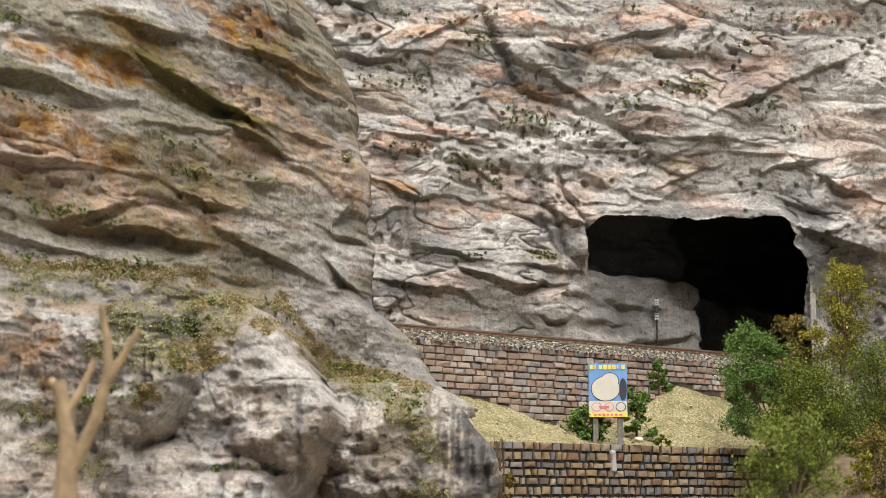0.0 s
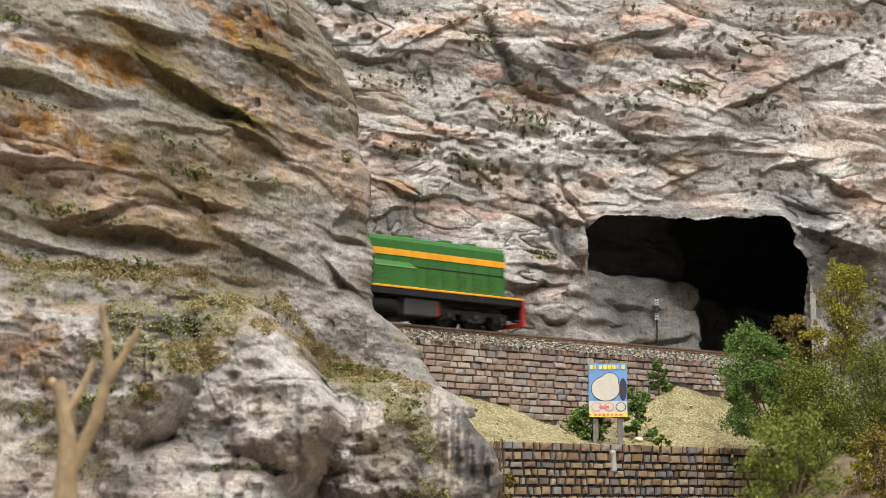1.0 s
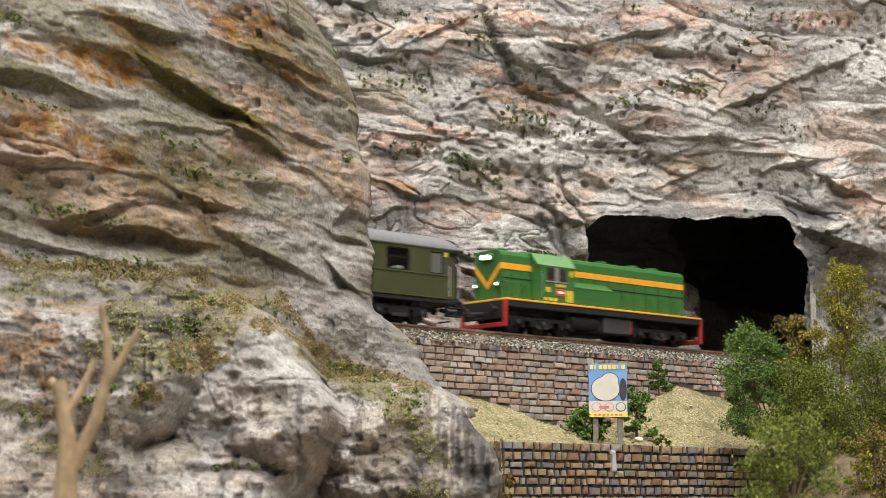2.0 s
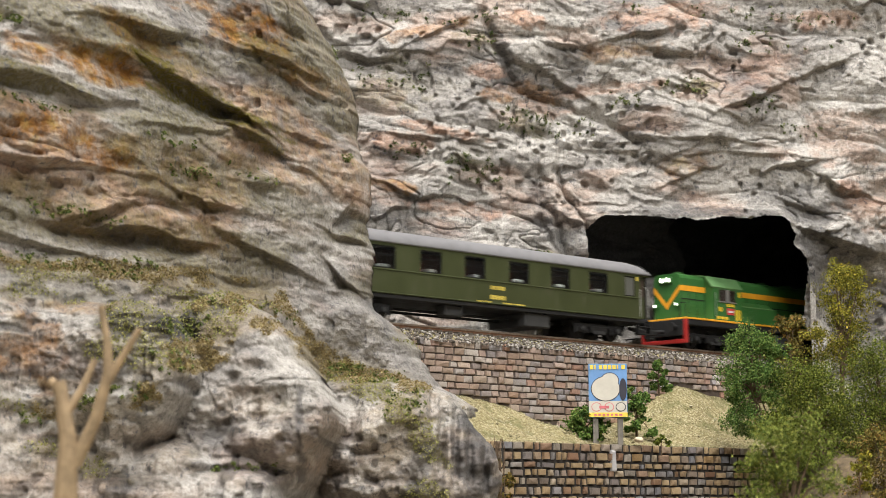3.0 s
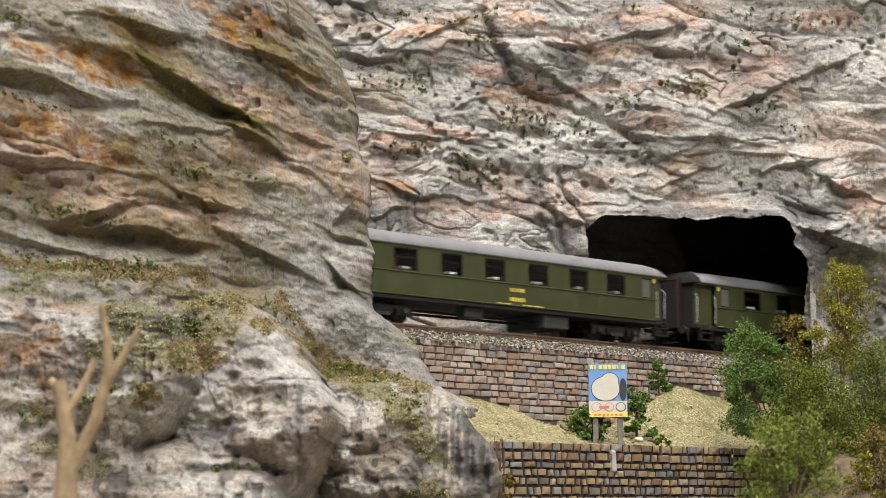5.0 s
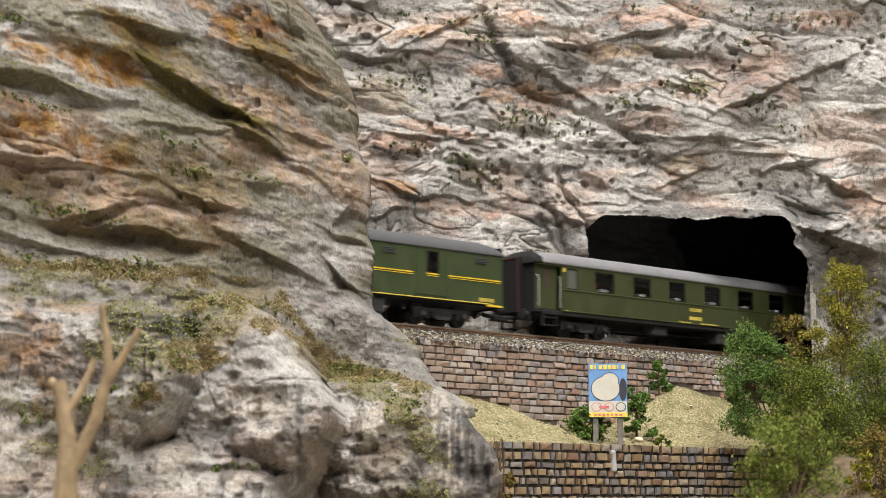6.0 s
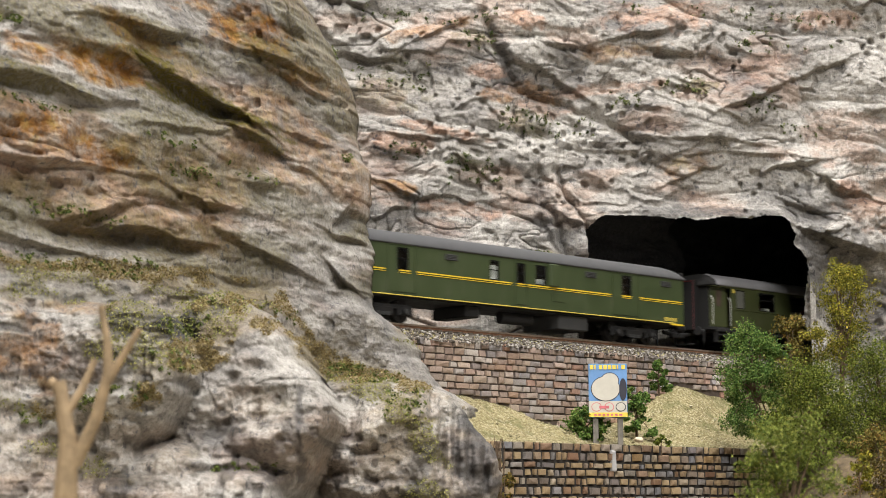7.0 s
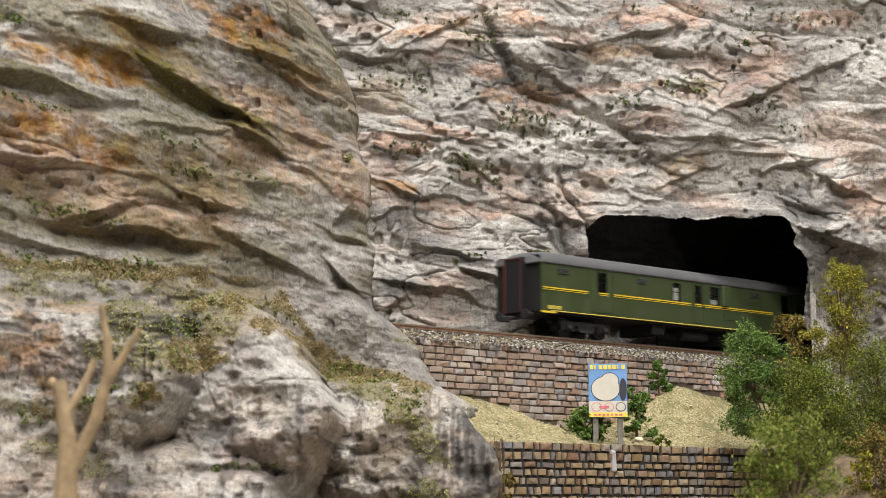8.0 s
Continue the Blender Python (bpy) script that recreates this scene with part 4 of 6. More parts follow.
def bx(x0, x1, y0, y1, z0, z1, bevel=0.0, bm=None, seg=1):
    return box(bm or bmesh.new(), (x0 + x1) / 2 * MM, (y0 + y1) / 2 * MM, (z0 + z1) / 2 * MM, abs(x1 - x0) * MM, abs(y1 - y0) * MM, abs(z1 - z0) * MM, bevel * MM, seg)


def tb(p, q, r0, r1=None, bm=None, seg=8):
    return tube(bm or bmesh.new(), [v * MM for v in p], [v * MM for v in q], r0 * MM, None if r1 is None else r1 * MM, seg)


def pm(outline, x0, x1, bm=None):
    return prism([(y * MM, z * MM) for y, z in outline], x0 * MM, x1 * MM, bm)


WHEELS = []


def wheelset(parent, x, r):
    e = part("wheelset", tb((0, -8, 0), (0, 8, 0), 1.1), WHEEL, parent)
    for s in (-1, 1):
        bm = bmesh.new()
        tb((0, s * 6.6, 0), (0, s * 9.4, 0), r, bm=bm, seg=20)
        tb((0, s * 6.3, 0), (0, s * 7.0, 0), r + 0.7, bm=bm, seg=20)
        for k in range(6):
            c, q = math.cos(k * math.pi / 3), math.sin(k * math.pi / 3)
            tb((c * r * 0.25, s * 9.5, q * r * 0.25), (c * r * 0.75, s * 9.5, q * r * 0.75), 0.5, bm=bm, seg=5)
        part("wheel", bm, WHEEL, e)
    e.matrix_basis = pose(x * MM, 0, r * MM)
    WHEELS.append((e, x * MM, r * MM))


def bogie(parent, x, base, axles, r, heavy=False):
    b = new("bogie")
    b.parent = parent
    b.location = (x * MM, 0, 0)
    xs = [base * (k / (axles - 1) - 0.5) for k in range(axles)]
    for s in (-1, 1):
        y = s * 12.0
        bm = bmesh.new()
        h = base / 2 + 5
        bx(-h, h, y - 0.8, y + 0.8, 6.2, 8.4, 0.3, bm)
        bx(-h * 0.35, h * 0.35, y - 1.4, y + 1.2, 3.4, 7.0, 0.4, bm)
        for ax in xs:
            bx(ax - 2.6, ax + 2.6, y - 1.0, y + 0.9, 3.4, 8.6, 0.5, bm)
            tb((ax, y - 2.2 * s if s > 0 else y - 2.2, r), (ax, y + 0.5, r), 1.9, bm=bm, seg=10)
            for d in (-4, 4):
                tb((ax + d, y - 0.6, 3.0), (ax + d, y - 0.6, 7.2), 0.9, bm=bm, seg=8)
        part("side_frame", bm, BLACK, b)
        for ax in xs:
            part("axle_box", tb((ax, y + s * 1.0, r), (ax, y + s * 2.5, r), 1.2, seg=8), TANK, b)
        for d in (-3.2, 0, 3.2):
            part("spring", bx(d - 1.2, d + 1.2, y + s * 1.2 - 0.3, y + s * 1.2 + 0.3, 2.6, 4.6, 0.2), TANK, b)
    part("bolster", bx(-4, 4, -11, 11, 6, 9.5, 0.4), BLACK, b)
    for ax in xs:
        wheelset(b, ax, r)
    return b


def buffers(parent, x, d, z=11.5):
    for y in (-10.0, 10.0):
        bm = tb((x, y, z), (x + d * 4.2, y, z), 1.3, seg=10)
        tb((x + d * 4.2, y, z), (x + d * 5.2, y, z), 2.6, bm=bm, seg=14)
        part("buffer", bm, BLACK, parent)
    bm = tb((x, 0, 9.5), (x + d * 9, 0, 8.5), 1.1, seg=8)
    bx(x + d * 7, x + d * 12, -2, 2, 6.5, 9.5, 0.5, bm)
    part("coupler", bm, BLACK, parent)


def bars(bm, x0, x1, y, z, h, n, seed):
    """Unreadable lettering: n short bars in a row."""
    rng = random.Random(seed)
    w = (x1 - x0) / n
    for k in range(n):
        bx(x0 + k * w, x0 + k * w + w * rng.uniform(0.55, 0.85), y - 0.05, y + 0.12, z, z + h, 0, bm)
    return bm


def locomotive():
    e = new("locomotive")
    tagged(e, "green diesel locomotive with orange stripe and red buffer beams", "locomotive")
    L, R = -76.0, 78.0
    frame_ = part("footplate", bx(L, R, -17, 17, 12.6, 15.9, 0.3), BLACK, e)
    part("footplate_edge", bx(L - 0.2, R + 0.2, -17.25, 17.25, 15.9, 17.0, 0.2), ORANGE, e, "orange edge line of the footplate")
    part("underframe", bx(-66, 66, -9, 9, 6.5, 12.8, 0.5), BLACK, e)
    # hoods
    hw = 9.7
    round_top = [(-hw, 17.0), (hw, 17.0), (hw, 40.4), (hw - 0.9, 42.2), (hw - 3, 43.1), (-hw + 3, 43.1), (-hw + 0.9, 42.2), (-hw, 40.4)]
    for name, x0, x1 in (("short_hood", -73.3, -50.5), ("long_hood", -24.5, 71.5)):
        hood = part(name, pm(round_top, x0, x1), GREEN, e)
        bm = bmesh.new()
        for s in (-1, 1):
            bx(x0 if x0 < -60 else x0 + 1, x1, s * (hw + 0.02), s * (hw + 0.28), 33.0, 36.2, 0.05, bm)
        part("stripe", bm, ORANGE, hood, "broad orange band")
        bm = bmesh.new()
        for s in (-1, 1):
            bx(x0 + 1, x1 - 0.5, s * (hw + 0.02), s * (hw + 0.22), 28.2, 28.7, 0, bm)
            n = 3 if x0 < -60 else 9
            for k in range(n + 1):
                xx = x0 + 1 + (x1 - x0 - 2) * k / n
                bx(xx - 0.12, xx + 0.12, s * (hw + 0.02), s * (hw + 0.14), 18, 32.6, 0, bm)
        part("door_seam", bm, BLACK, hood)
        for k in range(2 if x0 < -60 else 6):
            xx = (x0 + 7 + 9 * k) if x0 < -60 else x0 + 34 + 10.5 * k
            bm = bmesh.new()
            for j in range(6):
                for s in (-1, 1):
                    bx(xx - 3, xx + 3, s * hw, s * (hw + 0.14), 20 + j * 1.1, 20.5 + j * 1.1, 0.1, bm)
            part("louvre", bm, GREEN, hood)
    # orange chevrons, lamps and handrails on the ends
    for d, x in ((-1, -73.3), (1, 71.5)):
        bm = bmesh.new()
        for s in (-1, 1):
            p = [(s * hw, 36.2), (s * hw, 33.0), (0, 22.5), (0, 26.0)]
            vs = [bm.verts.new(((x + d * 0.3) * MM, yy * MM, z * MM)) for yy, z in p]
            ws = [bm.verts.new(((x + d * 0.02) * MM, yy * MM, z * MM)) for yy, z in p]
            bm.faces.new(vs)
            bm.faces.new(ws[::-1])
            for i in range(4):
                bm.faces.new((vs[i], ws[i], ws[(i + 1) % 4], vs[(i + 1) % 4]))
        bmesh.ops.recalc_face_normals(bm, faces=bm.faces)
        part("chevron", bm, ORANGE, e, "orange chevron on the hood end")
        case = part("headlamp", bx(x, x + d * 1.4, -4.6, 4.6, 37.4, 41.4, 0.6), GREEN, e)
        for y in (-2.2, 2.2):
            part("lens", tb((x + d * 1.2, y, 39.4), (x + d * 2.1, y, 39.4), 1.25, seg=14), LAMP_ON if d < 0 else STEEL, case, "lit white lamp" if d < 0 else "")
        for y in (-8.0, 8.0):
            m = part("marker_lamp", tb((x, y, 25.0), (x + d * 1.3, y, 25.0), 1.35, seg=12), GREEN, e)
            part("lens", tb((x + d * 1.2, y, 25.0), (x + d * 1.7, y, 25.0), 0.8, seg=12), LAMP_ON if d < 0 else STEEL, m)
        X = L if d < 0 else R
        part("buffer_beam", bx(X, X + d * 1.2, -14.6, 14.6, 6.5, 15.9, 0.3), BLACK, e)
        bm = bx(X - d * 0.8, X + d * 0.9, -17.1, -14.8, 2.2, 15.8, 0.25)
        bx(X - d * 0.8, X + d * 0.9, 14.8, 17.1, 2.2, 15.8, 0.25, bm)
        bx(X - d * 0.5, X + d * 1.0, -15, 15, 2.2, 4.6, 0.3, bm)
        part("step_plate", bm, RED, e, "red step plates beside the beam")
        buffers(e, X + d * 1.2, d)
        for s in (-1, 1):
            bm = bmesh.new()
            for y in (11.5, 15.5):
                tb((X - d * 0.4, s * y, 16.5), (X - d * 0.4, s * y, 25.5), 0.22, bm=bm, seg=6)
            tb((X - d * 0.4, s * 15.5, 25.5), (X - d * 0.4, s * 11.5, 25.5), 0.22, bm=bm, seg=6)
            part("handrail", bm, BLACK, e)
    # cab
    cab = part("cab", pm([(-15.6, 17), (15.6, 17), (15.6, 36.4), (10.5, 42.6), (4, 43.8), (-4, 43.8), (-10.5, 42.6), (-15.6, 36.4)], -51, -24.5), GREEN, e)
    part("cab_roof", pm([(-16.1, 36.4), (-15.6, 35.8), (-10.4, 42.2), (-4, 43.5), (4, 43.5), (10.4, 42.2), (15.6, 35.8), (16.1, 36.4), (10.7, 43.0), (4, 44.3), (-4, 44.3), (-10.7, 43.0)], -52, -23.6), GREEN_ROOF, cab, "pale green cab roof")
    for s in (-1, 1):
        y = s * 15.6
        for x0, x1 in ((-45.5, -39.2), (-36.2, -30.6)):
            w = part("window", bx(x0, x1, y - s * 0.3, y + s * 0.15, 28.4, 35.2, 0.1), INSIDE, cab)
            part("pane", bx(x0 + 0.4, x1 - 0.4, y + s * 0.16, y + s * 0.3, 28.8, 34.8), GLASS, w)
        part("window_post", bx(-39.2, -36.2, y, y + s * 0.4, 28.2, 35.4, 0.1), STEEL, cab, "bright metal window post")
        part("window_rail", bx(-46, -30.2, y, y + s * 0.5, 27.7, 28.4, 0.1), STEEL, cab)
        for x0, x1, z0, z1 in ((-38.6, -30.8, 25.6, 27.2), (-28.0, -25.6, 31.5, 34.8), (-46, -42.5, 22.4, 25.0), (-31, -25.2, 18.0, 24.2), (-47.5, -36.5, 17.9, 19.5)):
            part("marking", bars(bmesh.new(), x0, x1, y + s * 0.15, z0, z1 - z0, 3, 3), YELLOW, cab, "yellow lettering plate")
        part("builder_plate", bx(-38.4, -32.0, y, y + s * 0.3, 20.8, 24.6, 0.1), SIGN_RED, cab, "red maker's plate")
        part("plate_bar", bx(-37.4, -33.0, y + s * 0.3, y + s * 0.42, 22.1, 23.3), WHITE, cab)
        bm = bmesh.new()
        tb((-49.5, y + s * 0.8, 19), (-49.5, y + s * 0.8, 33), 0.22, bm=bm, seg=6)
        part("cab_handrail", bm, STEEL, cab)
    # battery box with a sloped lid beside the long hood
    for s in (-1, 1):
        out = [(s * hw, 17.0), (s * 15.0, 17.0), (s * 15.0, 26.8), (s * hw, 30.2)]
        box_ = part("battery_box", pm(out, -24.3, 6.5), GREEN, e)
        bm = bmesh.new()
        for k in range(5):
            bx(-22, -9, s * 15.0, s * 15.1, 18.5 + k * 1.5, 19.2 + k * 1.5, 0.1, bm)
        part("louvre", bm, GREEN, box_)
        part("lid_edge", bx(-24.3, 6.5, s * 14.7, s * 15.3, 26.4, 27.0, 0.1), GREEN_ROOF, box_)
    for x in (-63, 12, 38, 55):
        bm = tb((x, 0, 42.8), (x, 0, 44.6), 4.2 if x > 0 else 3.2, seg=18)
        tb((x, 0, 44.6), (x, 0, 45.0), 3.6 if x > 0 else 2.6, bm=bm, seg=18)
        part("roof_fan" if x > 0 else "exhaust", bm, GREEN, e)
    part("fuel_tank", bx(-1, 20.5, -15.2, 15.2, 3.4, 12.4, 0.6), TANK, e, "grey fuel tank under the frame")
    part("tank_end", bx(20.5, 21.6, -14.8, 14.8, 4.0, 11.8, 0.2), RED, e, "red end of the tank")
    part("air_tank", tb((-26, -11.5, 8.2), (-6, -11.5, 8.2), 3.6, seg=18), BLACK, e)
    part("air_tank", tb((-26, 11.5, 8.2), (-6, 11.5, 8.2), 3.6, seg=18), BLACK, e)
    for x in (-28, -12, -4, 24):
        part("bracket", bx(x - 0.8, x + 0.8, -14, -12.5, 5, 12.6, 0.2), BLACK, e)
    bogie(e, -46.5, 36, 3, 5.6)
    bogie(e, 47.0, 36, 3, 5.6)
    return e


def side_wall(windows, x0, x1, z0, z1, s, y=16.6, t=1.0):
    """A wall with real openings: windows as (x0, x1, z0, z1), all of the same rows."""
    bm = bmesh.new()
    ya, yb = (-y, -y + t) if s < 0 else (y - t, y)
    cuts = sorted(windows)
    x = x0
    for a, b, lo, hi in cuts:
        if a > x:
            bx(x, a, ya, yb, z0, z1, 0, bm)
        bx(a, b, ya, yb, z0, lo, 0, bm)
        bx(a, b, ya, yb, hi, z1, 0, bm)
        x = b
    bx(x, x1, ya, yb, z0, z1, 0, bm)
    bmesh.ops.remove_doubles(bm, verts=bm.verts, dist=1e-6)
    return bm


def roof_profile(top, eave, half):
    n = 14
    pts = []
    for k in range(n + 1):
        u = -1 + 2 * k / n
        pts.append((half * math.copysign(abs(u) ** 0.9, u), eave + (top - eave) * (1 - abs(u) ** 2.6) ** 0.62))
    return pts


def roof(x0, x1, top, eave, half):
    """A curved roof that dips at both ends."""
    bm = bmesh.new()
    rings = []
    for x, drop in ((x0, 4.2), (x0 + 1.5, 2.6), (x0 + min(5, (x1 - x0) / 3), 1.0), (x0 + min(12, (x1 - x0) / 2 - 0.1), 0), (x1 - min(12, (x1 - x0) / 2 - 0.1), 0), (x1 - min(5, (x1 - x0) / 3), 1.0), (x1 - 1.5, 2.6), (x1, 4.2)):
        up = roof_profile(top - drop, eave, half)
        ring = [bm.verts.new((x * MM, y * MM, z * MM)) for y, z in up] + [bm.verts.new((x * MM, y * MM, (z - 0.8) * MM)) for y, z in ((half - 0.2, eave), (-half + 0.2, eave))]
        rings.append(ring)
    n = len(rings[0])
    for p, q in zip(rings, rings[1:]):
        for i in range(n):
            bm.faces.new((p[i], p[(i + 1) % n], q[(i + 1) % n], q[i]))
    bm.faces.new(rings[0][::-1])
    bm.faces.new(rings[-1])
    bmesh.ops.recalc_face_normals(bm, faces=bm.faces)
    return bm


def gangway(e, x, d):
    g = part("gangway", bx(x, x + d * 4.0, -6.6, 6.6, 11.5, 40.5, 0.4), END_DARK, e, "black corridor connection")
    bm = bmesh.new()
    for y0, y1, z0, z1 in ((-6.3, -6.0, 11.6, 40.4), (5.4, 6.4, 11.6, 40.4), (-6.4, 6.4, 39.9, 40.4)):
        bx(x + d * 3.9, x + d * 4.3, y0, y1, z0, z1, 0.1, bm)
    part("gangway_rim", bm, DULL_RED, g, "dark red rim")
    for k in range(4):
        bm = bx(x + d * (0.4 + 0.9 * k), x + d * (0.8 + 0.9 * k), -7.2, 7.2, 11.2, 41.0, 0.2)
        part("bellows", bm, END_DARK, g)


COACH_WINDOWS = [(-99.5, -91.5), (-78.2, -62.8), (-47.2, -32.8), (-17.6, -3.4), (13.4, 27.8), (43.8, 58.2), (73.0, 87.6), (101.4, 109.4)]


def coach():
    e = new("passenger_coach")
    tagged(e, "dark olive passenger coach with grey roof and yellow lettering", "railway coach", "coaches of the train")
    L, R = -122.0, 122.0
    p0, p1 = -103.8, 113.6
    part("floor", bx(L + 1, R - 1, -15.6, 15.6, 11.6, 13.2, 0.2), BLACK, e)
    part("solebar", bx(L + 4, R - 4, -16.4, 16.4, 10.6, 12.4, 0.2), BLACK, e)
    wins = [(a, b, 25.0, 36.0) for a, b in COACH_WINDOWS]
    for s in (-1, 1):
        wall = part("side_wall", side_wall(wins, p0, p1, 12.6, 38.4, s), OLIVE, e)
        for z, h in ((24.0, 0.7), (37.0, 0.6), (12.8, 0.6)):
            part("moulding", bx(p0, p1, s * 16.55, s * 16.95, z, z + h, 0.15), OLIVE, wall)
        y = s * 16.6
        for k, (a, b) in enumerate(COACH_WINDOWS):
            bm = bmesh.new()
            for x0, x1, z0, z1 in ((a, b, 35.4, 36), (a, b, 25, 25.5), (a, a + 0.5, 25, 36), (b - 0.5, b, 25, 36)):
                bx(x0, x1, y - s * 0.75, y - s * 0.25, z0, z1, 0, bm)
            if 0 < k < 7:
                bx(a, b, y - s * 0.75, y - s * 0.3, 31.4, 31.8, 0, bm)
            w = part("window", bm, END_DARK, wall)
            part("pane", bx(a + 0.4, b - 0.4, y - s * 0.55, y - s * 0.45, 25.4, 35.6), GLASS if 0 < k < 7 else WHITE_GLASS, w, "" if 0 < k < 7 else "frosted white pane")
        for x0, x1, z, h, n in ((0.5, 10.5, 20.3, 1.9, 4), (0.0, 11.0, 15.3, 2.1, 5), (-9, 1.5, 13.0, 1.1, 4), (9, 25, 13.0, 1.1, 6)):
            part("lettering", bars(bmesh.new(), x0, x1, y + s * 0.05, z, h, n, int(x1 * 3)), LETTER, wall, "small yellow lettering bars")
        for x in (-102.0, 111.2):
            part("class_mark", bx(x - 0.7, x + 0.9, y, y + s * 0.2, 33.8, 36.0), LETTER, wall, "yellow class mark")
        part("foot_mark", bx(p0 + 1.5, p0 + 5, y, y + s * 0.2, 12.9, 13.6), LETTER, wall)
    # recessed end doors, steps and white handrails
    for d, xa, xb in ((-1, L + 0.8, p0), (1, p1, R - 0.8)):
        x0, x1 = min(xa, xb), max(xa, xb)
        part("vestibule", bx(x0, x1, -13.4, 13.4, 12.6, 38.4, 0.4), OLIVE, e)
        for s in (-1, 1):
            m = (x0 + x1) / 2
            door = part("door", bx(x0 + 1.2, x1 - 1.0, s * 13.4, s * 13.9, 13.5, 37.2, 0.2), OLIVE, e)
            part("pane", bx(m - 2.2, m + 2.2, s * 13.9, s * 14.1, 25.5, 35), INSIDE, door)
            part("lintel", bx(x0, x1, s * 13.2, s * 16.6, 36.6, 38.4, 0.2), OLIVE, e)
            for x in (x0 + 0.8, x1 - 0.5) if x1 - x0 > 6 else (x0 + 1,):
                bm = tb((x, s * 16.0, 14.5), (x, s * 16.2, 29), 0.22, seg=6)
                tb((x, s * 16.2, 29), (x - d * 0.6, s * 14.2, 31.5), 0.22, bm=bm, seg=6)
                part("handrail", bm, RAILING, e, "white grab rail")
            bm = bmesh.new()
            for z in (4.5, 8.5):
                bx(m - 5, m + 5, s * 13.6, s * 16.8, z, z + 0.6, 0.1, bm)
            bx(m - 5, m - 4.5, s * 14, s * 16.6, 4.5, 12, 0, bm)
            bx(m + 4.5, m + 5, s * 14, s * 16.6, 4.5, 12, 0, bm)
            part("step", bm, BLACK, e)
        X = L if d < 0 else R
        part("end_wall", bx(X, X - d * 1.2, -14.0, 14.0, 11.4, 40.5, 0.4), END_DARK, e, "near-black coach end")
        gangway(e, X, d)
        buffers(e, X, d, 10.6)
        bm = tb((X + d * 1.5, -11.5, 4.0), (X + d * 1.5, -11.5, 10.5), 0.4, seg=6)
        tb((X + d * 3, -5, 3.5), (X + d * 3, 5, 3.5), 0.4, bm=bm, seg=6)
        part("brake_hose", bm, BLACK, e)
    part("roof", roof(L + 4.5, R + 0.2, 45.4, 38.2, 17.2), ROOF, e, "matt grey curved roof", smooth=True)
    for x0, x1 in ((L - 1.2, L + 9.0), (R - 5.0, R + 1.2)):
        part("roof_end", roof(x0, x1, 44.8, 38.0, 16.9), END_DARK, e, "near-black domed roof end", smooth=True)
    bm = bmesh.new()
    for x in range(-105, 110, 21):
        bx(x - 2.5, x + 2.5, -1.6, 1.6, 44.4, 46.4, 0.5, bm)
    part("roof_vent", bm, ROOF, e)
    part("partition", bx(p0 + 1, p1 - 1, 1, 1.8, 13.2, 38), INSIDE, e)
    for k, (a, b) in enumerate(COACH_WINDOWS[1:-1]):
        m = (a + b) / 2
        part("seat", bx(m - 6.4, m - 3.0, -14, 0, 14, 31, 0.8), SEAT, e)
        part("table", bx(m - 1 + (k % 3), m + 5, -14.6, -9, 25.6, 27.4, 0.4), WHITE, e, "white folding table by the window")
    bm = bx(27, 45, -14.5, 14.5, 3.4, 10.6, 0.5)
    part("battery_box", bm, TANK, e, "dark grey box under the floor")
    part("battery_box", bx(-28, -16, -13.5, -6, 5.2, 10.6, 0.5), TANK, e)
    bm = bmesh.new()
    tb((-58, -6, 7), (56, -6, 7), 0.7, bm=bm, seg=6)
    tb((-58, 6, 7), (56, 6, 7), 0.7, bm=bm, seg=6)
    part("truss_rod", bm, BLACK, e)
    bogie(e, -82, 28, 2, 5.4)
    bogie(e, 84, 28, 2, 5.4)
    return e


_k = Mat("frosted_glass", 0.35)
_k.colour((0.10, 0.10, 0.088))
WHITE_GLASS = _k.m


